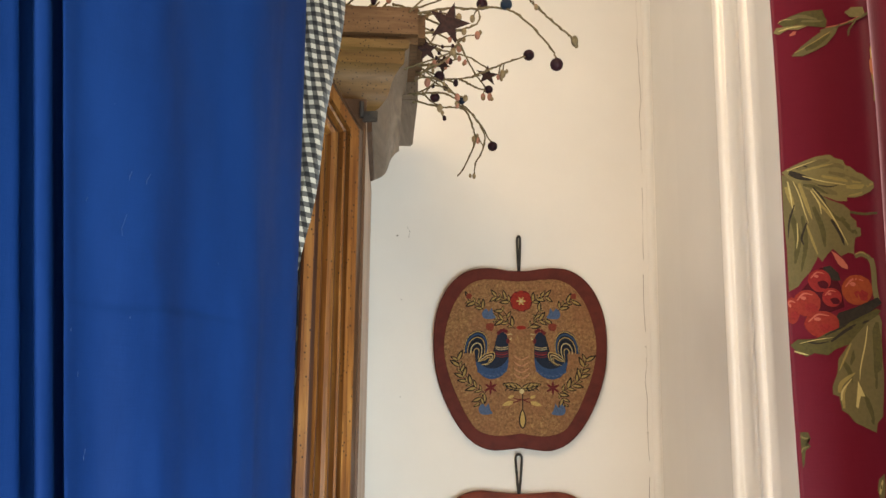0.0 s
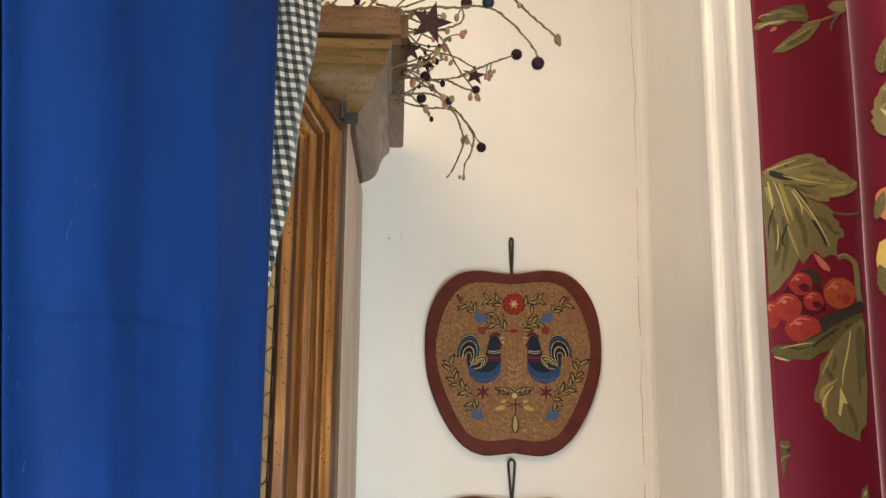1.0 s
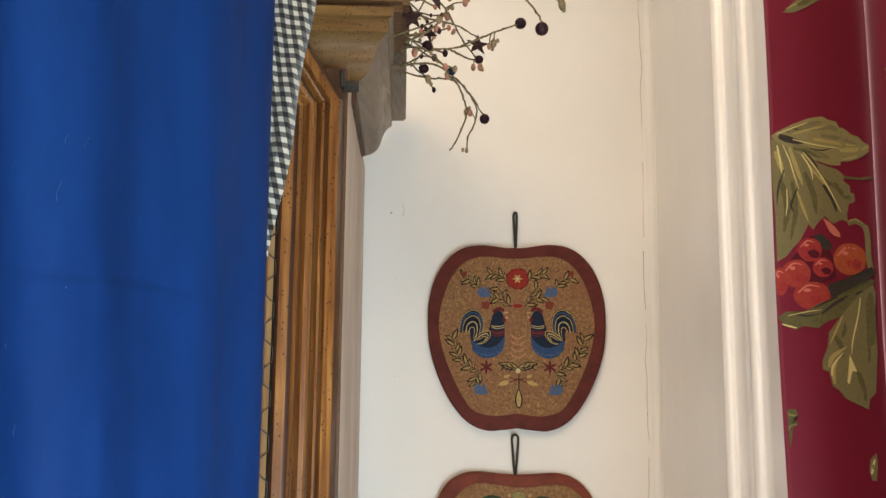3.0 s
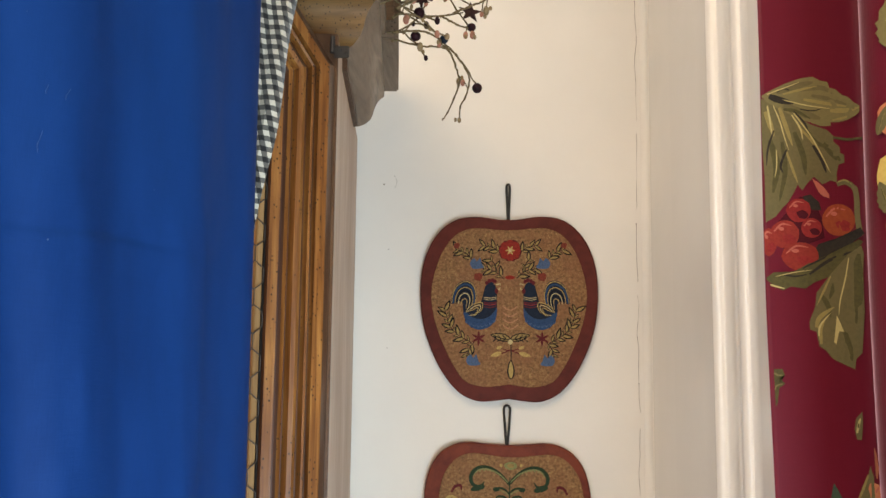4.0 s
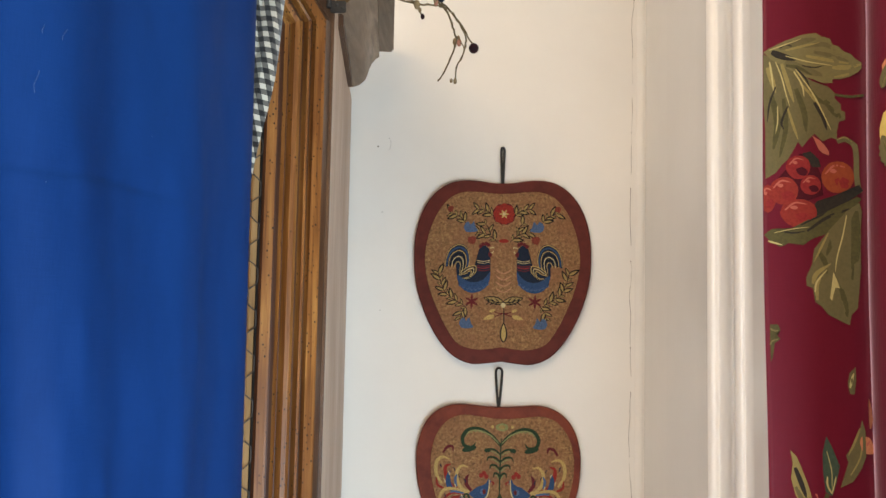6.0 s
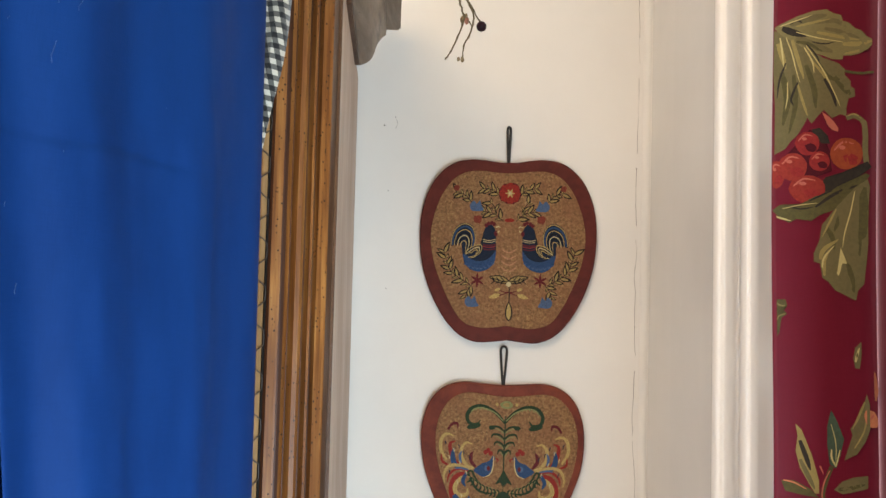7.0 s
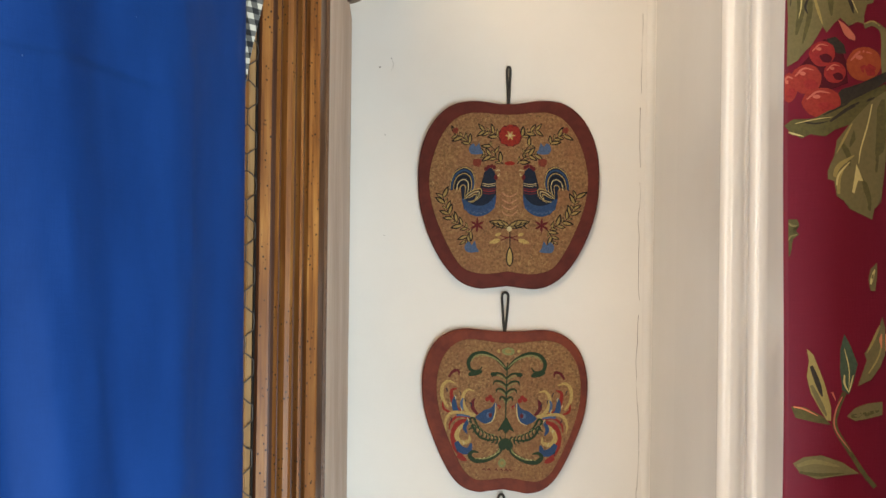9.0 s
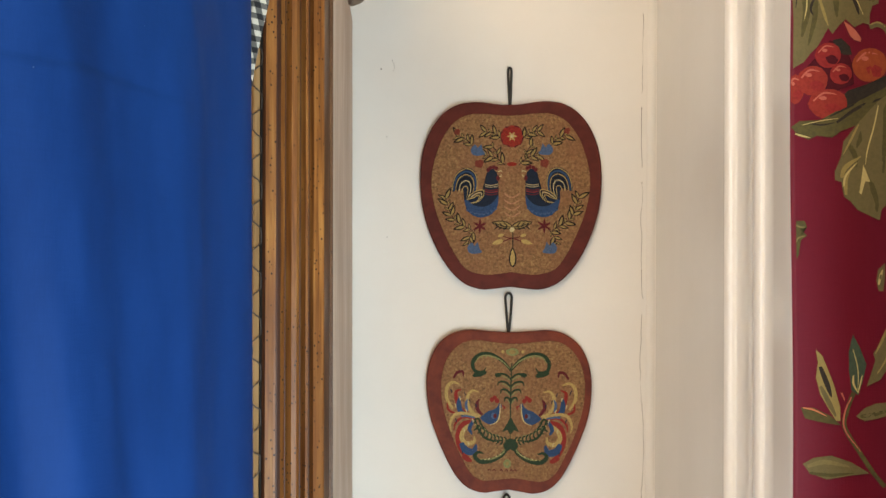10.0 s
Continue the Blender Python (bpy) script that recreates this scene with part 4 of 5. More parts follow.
# on the next fold
for k, (u, v, ru, rv, ink) in enumerate(((14.34, 5.98, 0.75, 0.95, "lemon"), (14.22, 8.34, 0.5, 0.7, "apricot"), (14.33, 3.91, 0.4, 0.6, "apricot"), (12.2, -5.35, 0.4, 0.6, "apricot"), (4.58, -7.39, 0.3, 0.45, "apricot"))):
    flat("printed_petal", ell(u, v, ru, rv, 0.2, 18, 0.10, k), INK[ink], red, redp)
    ribbon("printed_stroke", [(u - ru * 0.7, v - rv * 0.5), (u - ru * 0.2, v - rv * 0.1), (u + ru * 0.5, v + rv * 0.6)], ru * 0.3, INK["cream_vein" if ink == "lemon" else "berry_light"], red, redp)
printed_leaf(14.43, 11.16, 2.7, 1.6, 82, "olive_light", "cream_vein", 61, 6)
printed_leaf(13.72, 7.77, 1.2, 0.5, 70, "olive", "gold_leaf", 62, 0, 0.0, False)
printed_leaf(14.21, 4.44, 1.5, 0.8, 110, "olive", "gold_leaf", 63, 5)
printed_leaf(14.37, 14.0, 1.6, 0.7, 80, "olive", "gold_leaf", 64, 5)
printed_leaf(14.27, 12.52, 2.0, 1.2, 30, "olive", "cream_vein", 65, 5)

# ---------- apple-shaped boards ----------
PAINTS = {}
for nm, a in (("ink", (0.006, 0.005, 0.005)), ("navy", (0.009, 0.014, 0.028)), ("blue", (0.022, 0.052, 0.118)), ("sky", (0.062, 0.100, 0.180)), ("red", (0.24, 0.020, 0.012)),
              ("maroon", (0.105, 0.011, 0.012)), ("yellow", (0.40, 0.27, 0.09)), ("cream", (0.48, 0.38, 0.19)), ("olive", (0.28, 0.185, 0.062)), ("green", (0.018, 0.034, 0.011)), ("lime", (0.20, 0.20, 0.075)),
              ("tan", (0.37, 0.175, 0.095)), ("rust", (0.175, 0.032, 0.018))):
    PAINTS[nm] = paint("painted_" + nm, a, tuple(x * 0.6 for x in a), 0.5, 900)


def board_outline(half, n):
    c = catmull([(x, z, 0) for x, z in half], n)
    return [(p.x, p.y) for p in c] + [(-p.x, p.y) for p in reversed(c[1:-1])]


def board(half, inner, cx, cz, turn, rim, label, loop_top, loop_w, n=6, inset=0.0):
    """An apple-shaped wooden board with a cork face and a leather loop; mm from its middle."""
    root = thing("apple_board", label, "wall plaque", "apple boards on the wall")
    M = Matrix.Translation((cx, WALL_Y, cz)) @ Matrix.Rotation(radians(turn), 4, "Y")
    out = board_outline(half, n)
    inn = [(x + inset, z) for x, z in board_outline(inner, n)]

    def ringz(pts, depth, k=1.0):
        return [M @ Vector((x * k / 1000, -depth, z * k / 1000)) for x, z in pts]

    rows = [ringz(out, 0.0005), ringz(out, 0.0085), ringz(out, 0.0100, 0.994), ringz(out, 0.0106, 0.982)]
    bm = grid_bm(rows, True)
    part("rim", bm, rim, root, "", False)
    part("cork_face", grid_bm([ringz(inn, 0.0100), ringz(inn, 0.0112), ringz(inn, 0.0115, 0.994)], True), cork_mat, root, "speckled cork face")
    top = [p for p in out][0]
    bm = bmesh.new()
    w, z0, z1 = loop_w, top[1] - 2, loop_top
    pts = [(-0.2, z0), (-w * 0.5, z0 + (z1 - z0) * 0.35), (-w, z1 - 6), (-w * 0.75, z1 - 1.5), (0, z1), (w * 0.75, z1 - 1.5), (w, z1 - 6), (w * 0.5, z0 + (z1 - z0) * 0.35), (0.2, z0)]
    path = catmull([(x / 1000, -0.004 - 0.0012 * (i % 2), z / 1000) for i, (x, z) in enumerate(pts)], 5)
    part("hanging_loop", tube_bm([M @ p for p in path], 0.00135, 7, bm), leather_mat, root, "dark leather hanging loop", True)

    def place(u, v, h):
        return M @ Vector((u / 1000, -0.01156 - h * 0.5, v / 1000))

    return root, place


def half_mm(vals, cx, cy, k):
    return [((x - cx) * k, (cy - y) * k) for x, y in vals]


A_OUT = half_mm([(400, 194), (440, 193), (500, 184), (550, 182), (610, 192), (665, 226), (712, 285), (745, 370), (757, 470), (750, 590), (724, 690), (684, 780), (638, 850), (584, 900), (520, 924), (455, 921), (400, 914)], 400, 560, 0.2616)
A_IN = half_mm([(400, 240), (440, 238), (500, 232), (560, 234), (618, 262), (668, 330), (700, 420), (711, 510), (695, 610), (655, 715), (610, 800), (568, 848), (505, 866), (450, 864), (400, 856)], 400, 560, 0.2616)
one, P1 = board(A_OUT, A_IN, -0.0019, 1.5375, 0.2, rim_mat, "apple-shaped cork board painted with two roosters and flowers", 135.5, 1.7)


def px1(x, y):
    return (x - 400) * 0.2616, (560 - y) * 0.2616


def sprig(x0, y0, x1, y1, n, L, root, place, conv, fill, line="ink", bend=0.12, k=0.26, seed=1):
    """A stem with pairs of small outlined leaves."""
    a, b = Vector((*conv(x0, y0), 0)), Vector((*conv(x1, y1), 0))
    d = b - a
    nrm = Vector((-d.y, d.x, 0))
    mid = (a + b) / 2 + nrm * bend
    st = catmull([a, mid, b], 8)
    ribbon("painted_stem", [(p.x, p.y) for p in st[::4]], 0.75, PAINTS[line], root, place, False, 4)
    for i in range(n):
        t = (i + 0.6) / n
        p = st[min(len(st) - 2, int(t * (len(st) - 1)))]
        dd = (st[min(len(st) - 1, int(t * (len(st) - 1)) + 1)] - p).normalized()
        an = math.atan2(dd.y, dd.x)
        for sd in (1, -1):
            q = an + sd * 0.75
            l = L * k * (0.8 + 0.3 * math.sin(i * 2.3 + sd + seed))
            flat("painted_leaf", leaf_pts(p.x, p.y, l * 1.22, l * 0.50, q, 0, 0, 8), PAINTS[line], root, place)
            flat("painted_leaf", leaf_pts(p.x + 0.35 * math.cos(q), p.y + 0.35 * math.sin(q), l * 0.94, l * 0.27, q, 0, 0, 8), PAINTS[fill], root, place)


def dab(x, y, rx, ry, ink, root, place, conv, k=0.2616, deg=0, wob=0.05, n=16):
    u, v = conv(x, y)
    flat("painted_dab", ell(u, v, rx * k, ry * k, radians(deg), n, wob, int(x + y)), PAINTS[ink], root, place)


def line(pts, w, ink, root, place, conv, k=0.2616, taper=True):
    ribbon("painted_stroke", [conv(x, y) for x, y in pts], w * k, PAINTS[ink], root, place, taper)


def petals(x, y, r, n, ink, root, place, conv, k=0.2616, w=0.6, a0=0.0):
    u, v = conv(x, y)
    for i in range(n):
        flat("painted_petal", leaf_pts(u, v, r * k, r * k * w, a0 + 2 * math.pi * i / n, 0, 0, 8), PAINTS[ink], root, place)


# top rose
dab(407, 322, 46, 44, "maroon", one, P1, px1, wob=0.09, n=24)
for i in range(8):
    a = i * math.pi / 4
    dab(407 + 28 * math.cos(a), 322 + 27 * math.sin(a), 17, 16, "red", one, P1, px1)
dab(407, 322, 22, 21, "red", one, P1, px1)
petals(407, 322, 20, 6, "yellow", one, P1, px1, w=0.4)
dab(407, 322, 6, 6, "cream", one, P1, px1)


def mirrored(x):
    return 812 - x


for flip in (False, True):
    c = (lambda x, y: px1(mirrored(x), y)) if flip else px1
    root, place = one, P1
    sg = 1 if flip else -1
    sprig(366, 332, 296, 302, 4, 33, root, place, c, "olive", bend=0.12 * sg, seed=1)
    sprig(254, 362, 188, 318, 4, 34, root, place, c, "olive", bend=0.12 * sg, seed=2)
    sprig(380, 436, 296, 396, 4, 36, root, place, c, "olive", bend=0.12 * sg, seed=3)
    sprig(352, 408, 320, 352, 2, 33, root, place, c, "olive", bend=0.12 * sg, seed=4)
    sprig(252, 694, 142, 556, 8, 37, root, place, c, "olive", bend=-0.16 * sg, seed=5)
    sprig(262, 690, 232, 750, 3, 34, root, place, c, "olive", bend=0.08 * sg, seed=6)
    for x, y, r in ((190, 302, 12), (278, 430, 17)):
        dab(x, y, r, r, "rust", root, place, c, wob=0.16)
    for x, y, rot in ((272, 375, 40), (258, 762, 80)):
        u = [(x - 27, y - 4), (x - 10, y - 22), (x, y - 8), (x + 14, y - 24), (x + 16, y - 4), (x + 30, y + 16), (x + 2, y + 22), (x - 20, y + 18)]
        flat("painted_bell", [c(*p) for p in u], PAINTS["sky"], root, place)
    petals(*(280, 676), 30, 6, "maroon", root, place, c, w=0.32, a0=0.5)
    # rooster: arched tail, round body with a blue belly, wing, neck bands, comb

    def rc(x, y):
        return c(400 + (x - 428) * 1.07, 182 + (y - 198) * 1.072)

    flat("painted_tail", [rc(*p) for p in ((213, 530), (216, 495), (228, 466), (250, 447), (275, 444), (295, 455), (306, 478), (308, 505), (300, 530), (285, 548), (270, 560), (258, 560), (258, 532), (246, 520), (232, 526))], PAINTS["navy"], root, place)
    for f, ink, w in ((0.98, "yellow", 3.2), (0.86, "blue", 7), (0.72, "yellow", 3.2), (0.58, "ink", 5), (0.46, "cream", 3.6), (0.34, "ink", 4), (0.22, "yellow", 3.2)):
        arch = [(262 - 48 * f, 532 - 4 * f), (262 - 45 * f, 530 - 32 * f), (262 - 30 * f, 530 - 66 * f), (262 + 4 * f, 530 - 85 * f), (262 + 34 * f, 530 - 70 * f), (262 + 45 * f, 530 - 30 * f), (262 + 36 * f, 540), (266 + 10 * f, 556)]
        ribbon("painted_stroke", [rc(*p) for p in arch], w * 0.2616, PAINTS[ink], root, place)
    flat("painted_body", [rc(*p) for p in ((258, 560), (275, 556), (300, 548), (322, 535), (333, 520), (336, 490), (340, 465), (350, 450), (366, 448), (378, 460), (384, 480), (382, 500), (385, 540), (383, 575), (372, 600), (350, 618), (318, 627), (288, 619), (266, 598))], PAINTS["navy"], root, place)
    flat("painted_neck", [rc(*p) for p in ((341, 492), (344, 468), (354, 455), (368, 456), (376, 472), (376, 496), (360, 502))], PAINTS["navy"], root, place)
    flat("painted_belly", [rc(*p) for p in ((259, 564), (263, 582), (273, 603), (292, 620), (320, 627), (350, 619), (372, 601), (382, 578), (384, 546), (372, 562), (355, 578), (330, 587), (304, 585), (283, 574), (269, 562))], PAINTS["blue"], root, place)
    for i in range(8):
        t = i / 7
        x, y = 270 + 104 * t, 590 + 26 * math.sin(math.pi * (0.1 + 0.8 * t)) - 4 * t
        ribbon("painted_stroke", [rc(x - 5, y - 3), rc(x, y + 4), rc(x + 6, y - 3)], 0.9, PAINTS["sky"], root, place)
    for f, ink, w in ((1.0, "yellow", 3.2), (0.8, "ink", 4), (0.6, "cream", 3.0), (0.38, "ink", 3), (0.2, "yellow", 3.0)):
        wing = [(268, 562), (298 - 18 * f, 556 - 12 * f), (302, 552 - 22 * f), (310 + 18 * f, 550 - 24 * f), (308 + 20 * f, 556 - 6 * f), (304, 566 + 6 * f), (280, 572 + 2 * f)]
        ribbon("painted_stroke", [rc(*p) for p in wing], w * 0.2616, PAINTS[ink], root, place)
    for y, ink, w in ((505, "cream", 2.6), (512, "cream", 2.2), (524, "maroon", 4.5), (531, "red", 3.5), (540, "maroon", 4)):
        ribbon("painted_stroke", [rc(335, y), rc(358, y + 4), rc(383, y - 1)], w * 0.2616, PAINTS[ink], root, place, False)
    for i, (x, y) in enumerate(((312, 454), (322, 446), (335, 443), (345, 448))):
        dab(x, y, 7, 8, "maroon", root, place, c)
    line([(350, 462), (364, 458), (368, 464)], 4, "cream", root, place, c)
    line([(350, 478), (362, 480), (366, 472)], 4, "cream", root, place, c)
    dab(352, 487, 7, 11, "maroon", root, place, c)
    # centre chevrons and leaf
    for y in (555, 580, 605, 630):
        line([(376, y - 8), (392, y + 4), (411, y + 10)], 6, "tan", root, place, c)
    lf = leaf_pts(*c(408, 680), 84 * 0.2616, 34 * 0.2616, math.atan2(20, -84) if not flip else math.atan2(20, 84), 5, 0, 20, 3)
    flat("painted_leaf", lf, PAINTS["ink"], root, place)
    lf = leaf_pts(*c(404, 679), 74 * 0.2616, 25 * 0.2616, math.atan2(20, -84) if not flip else math.atan2(20, 84), 5, 0, 20, 3)
    flat("painted_leaf", lf, PAINTS["olive"], root, place)
    line([(404, 680), (370, 676), (332, 660)], 4, "ink", root, place, c)
    for x in (388, 370, 352):
        line([(x, 677), (x - 9, 667), (x - 14, 662)], 4, "ink", root, place, c)
        line([(x, 678), (x - 11, 684), (x - 16, 690)], 4, "ink", root, place, c)
    line([(408, 722), (390, 722), (362, 712)], 4, "maroon", root, place, c)
    line([(408, 722), (380, 732), (345, 745)], 4, "maroon", root, place, c)
    flat("painted_leaf", leaf_pts(*c(372, 732), 48 * 0.2616, 18 * 0.2616, math.atan2(-14, -45) if not flip else math.atan2(-14, 45), 0, 0, 10), PAINTS["yellow"], root, place)
    dab(362, 712, 12, 6, "yellow", root, place, c, deg=20)
line([(408, 690), (409, 740), (407, 800)], 4, "ink", one, P1, px1)
flat("painted_leaf", leaf_pts(*px1(408, 838), 80 * 0.2616, 30 * 0.2616, radians(90), 0, 0, 12), PAINTS["ink"], one, P1)
flat("painted_leaf", leaf_pts(*px1(408, 833), 68 * 0.2616, 19 * 0.2616, radians(90), 0, 0, 12), PAINTS["yellow"], one, P1)
dab(406, 690, 10, 10, "cream", one, P1, px1)
dab(406, 432, 20, 8, "red", one, P1, px1)

B_OUT = half_mm([(400, 205), (440, 204), (500, 200), (560, 196), (620, 206), (675, 238), (715, 292), (738, 370), (741, 450), (728, 545), (696, 640), (654, 735), (610, 808), (562, 850), (505, 866), (455, 860), (400, 852)], 400, 530, 0.2474)
B_IN = half_mm([(400, 252), (440, 250), (500, 243), (560, 238), (612, 252), (655, 290), (685, 350), (696, 430), (686, 520), (655, 620), (615, 710), (575, 780), (530, 812), (480, 812), (440, 806), (400, 802)], 400, 530, 0.2474)
two, P2 = board(B_OUT, B_IN, -0.0052, 1.3178, 0.5, rim_mat_b, "apple-shaped cork board with painted scrolls and two blue birds", 120.5, 3.2, inset=4.2)
K2 = 0.2474


def px2(x, y):
    return (x - 400) * K2, (530 - y) * K2


dab(415, 285, 27, 16, "lime", two, P2, px2, K2)
dab(415, 285, 14, 8, "olive", two, P2, px2, K2)
for x in (376, 458):
    dab(x, 284, 6, 7, "yellow", two, P2, px2, K2)
for flip in (False, True):
    c = (lambda x, y: px2(818 - x, y)) if flip else px2
    root, place = two, P2

    def st(pts, w, ink):
        line(pts, w * 1.12, ink, root, place, c, K2)

    st([(412, 362), (370, 318), (320, 294), (275, 300), (252, 330), (260, 362), (292, 368), (308, 350)], 15, "green")
    st([(404, 352), (366, 318), (318, 300), (280, 306), (262, 330)], 5, "lime")
    dab(280, 376, 30, 12, "green", root, place, c, K2, 15)
    for y, L in ((398, 62), (430, 58), (462, 46), (495, 30)):
        st([(412, y), (412 - L * 0.4, y - 20), (412 - L * 0.85, y - 22), (412 - L, y - 6)], 8, "green")
        st([(408, y + 4), (412 - L * 0.5, y - 12), (412 - L * 0.8, y - 14)], 3.5, "lime")
    dab(356, 380, 14, 9, "green", root, place, c, K2)
    # bird
    flat("painted_bird", [c(*p) for p in ((362, 496), (352, 512), (338, 522), (318, 528), (296, 545), (284, 560), (318, 582), (346, 578), (360, 560), (364, 530), (372, 505))], PAINTS["blue"], root, place)
    st([(366, 498), (364, 540), (352, 572), (322, 586)], 4.5, "cream")
    dab(338, 548, 10, 12, "sky", root, place, c, K2)
    dab(345, 548, 7, 10, "maroon", root, place, c, K2)
    for x, y in ((332, 482), (343, 474), (353, 486)):
        dab(x, y, 9, 10, "red", root, place, c, K2)
    st([(372, 505), (384, 512), (378, 522)], 6, "red")
    # tail plumes
    for pts, w, ink in (([(285, 548), (258, 540), (234, 508), (232, 470), (250, 446), (276, 450)], 13, "yellow"),
                        ([(292, 545), (272, 520), (272, 495), (280, 480)], 14, "maroon"),
                        ([(255, 548), (212, 530), (188, 490), (184, 452), (205, 440)], 15, "red"),
                        ([(240, 552), (205, 535), (195, 500), (200, 470)], 20, "blue"),
                        ([(230, 530), (225, 500), (232, 480)], 10, "sky"),
                        ([(170, 520), (146, 480), (146, 435), (168, 412), (200, 420)], 13, "yellow"),
                        ([(180, 540), (152, 525), (148, 495)], 9, "red")):
        st(pts, w, ink)
    for pts, w, ink in (
                        ([(172, 395), (188, 372), (210, 368), (214, 388)], 11, "maroon"),
                        ([(280, 556), (225, 540), (180, 545), (160, 580), (164, 615)], 12, "yellow"),
                        ([(270, 562), (215, 555), (182, 580), (176, 610)], 9, "red"),
                        ([(262, 556), (225, 550), (205, 555)], 8, "sky")):
        st(pts, w, ink)
    for pts, w, ink in (
                        ([(246, 570), (212, 585), (194, 622), (196, 665), (215, 705), (248, 730)], 20, "red"),
                        ([(240, 585), (215, 610), (208, 640), (228, 662), (258, 655), (260, 632)], 17, "yellow"),
                        ([(205, 660), (225, 690), (256, 695), (268, 665)], 26, "blue"),
                        ([(210, 715), (232, 728), (250, 735)], 16, "red"),
                        ([(255, 570), (240, 600), (250, 625)], 15, "blue"),
                        ([(262, 560), (270, 590), (300, 635), (345, 650), (395, 642)], 9, "green"),
                        ([(255, 570), (275, 560), (292, 590), (315, 612)], 8, "green"),
                        ([(300, 600), (325, 620), (365, 628)], 4, "lime"),
                        ([(402, 650), (380, 700), (330, 730), (285, 735), (262, 715), (275, 698), (300, 702)], 17, "green"),
                        ([(396, 668), (370, 705), (325, 726), (290, 724)], 5, "lime")):
        st(pts, w, ink)
    # small leaves along the garland, light dashes on the scrolls
    for i in range(9):
        t = i / 8
        x, y = 272 + 118 * t, 592 + 58 * math.sin(t * 1.5)
        for sd in (-1, 1):
            st([(x, y), (x - 6 + 4 * t, y + sd * 11), (x - 16 + 6 * t, y + sd * 17)], 6.5, "green")
        st([(x - 4, y - 3), (x - 9, y - 10)], 3, "lime" if i % 2 else "yellow")
    for i in range(7):
        t = i / 6
        st([(286 + 92 * t, 729 - 30 * t * t), (294 + 92 * t, 724 - 30 * t * t)], 3.4, "cream" if i % 3 else "lime")
        st([(268 + 100 * t, 316 - 14 * math.sin(t * 3) + 10 * t), (277 + 100 * t, 312 - 14 * math.sin(t * 3) + 10 * t)], 3.2, "lime")
    for x, y in ((196, 470), (216, 452), (160, 440), (236, 480), (180, 560), (214, 600), (206, 690), (232, 655), (250, 560), (222, 520), (262, 498), (178, 500)):
        st([(x, y), (x + 5, y + 9), (x + 4, y + 17)], 3.6, "cream" if (x + y) % 4 else "navy")
    flat("painted_leaf", [c(*p) for p in ((408, 556), (396, 575), (375, 612), (395, 605), (408, 620))], PAINTS["green"], root, place)
    flat("painted_leaf", [c(*p) for p in ((410, 640), (388, 650), (378, 668), (392, 690), (410, 680))], PAINTS["green"], root, place)
line([(412, 330), (410, 420), (408, 500), (408, 570), (407, 660)], 6, "green", two, P2, px2, K2)
dab(395, 742, 16, 18, "lime", two, P2, px2, K2)
dab(395, 742, 7, 8, "olive", two, P2, px2, K2)
for x in (315, 335, 365, 385, 405, 420):
    line([(x, 772), (x + 8, 766), (x + 14, 776)], 4, "maroon", two, P2, px2, K2)
three, P3 = board(B_OUT, B_IN, -0.0075, 1.112, 0.0, rim_mat_b, "apple-shaped cork board hanging below the others", 120.0, 3.0)

# ---------- berry spray on the cabinet ----------
spray = thing("berry_spray", "dried twig spray with dark berries, pink buds and rusty tin stars", "decoration")
TWIGS = []
TWIGS.append([(-0.092, 1.12, 1.798), (-0.069, 1.113, 1.798), (-0.05, 1.105, 1.793), (-0.03, 1.098, 1.79), (-0.017, 1.09, 1.781), (-0.003, 1.083, 1.763), (0.008, 1.075, 1.744), (0.01, 1.068, 1.732)])
TWIGS.append([(-0.029, 1.12, 1.82), (-0.015, 1.116, 1.813), (-0.005, 1.111, 1.803), (-0.0, 1.107, 1.795), (0.009, 1.103, 1.783), (0.017, 1.099, 1.773), (0.023, 1.094, 1.764), (0.026, 1.09, 1.758)])
TWIGS.append([(-0.093, 1.13, 1.804), (-0.087, 1.148, 1.807), (-0.073, 1.166, 1.808), (-0.062, 1.184, 1.802), (-0.051, 1.202, 1.787), (-0.039, 1.22, 1.776)])
TWIGS.append([(-0.051, 1.2, 1.778), (-0.037, 1.204, 1.786), (-0.031, 1.208, 1.79), (-0.019, 1.212, 1.797), (-0.005, 1.216, 1.803), (0.001, 1.22, 1.807)])
TWIGS.append([(-0.095, 1.16, 1.791), (-0.086, 1.175, 1.796), (-0.074, 1.19, 1.798), (-0.054, 1.205, 1.799), (-0.037, 1.22, 1.795)])
TWIGS.append([(-0.1, 1.18, 1.766), (-0.094, 1.19, 1.774), (-0.078, 1.2, 1.776), (-0.061, 1.21, 1.781), (-0.043, 1.22, 1.788)])
TWIGS.append([(-0.103, 1.2, 1.762), (-0.082, 1.213, 1.769), (-0.071, 1.225, 1.77), (-0.059, 1.238, 1.766), (-0.045, 1.25, 1.753), (-0.033, 1.263, 1.738)])
TWIGS.append([(-0.065, 1.23, 1.766), (-0.057, 1.241, 1.761), (-0.05, 1.252, 1.747), (-0.048, 1.263, 1.74), (-0.053, 1.274, 1.73), (-0.061, 1.285, 1.718), (-0.066, 1.296, 1.714)])
TWIGS.append([(-0.051, 1.24, 1.758), (-0.045, 1.251, 1.753), (-0.039, 1.262, 1.744), (-0.042, 1.274, 1.732), (-0.048, 1.285, 1.725), (-0.05, 1.296, 1.716)])
TWIGS.append([(-0.103, 1.2, 1.755), (-0.099, 1.21, 1.759), (-0.081, 1.22, 1.758), (-0.065, 1.23, 1.761), (-0.056, 1.24, 1.762)])
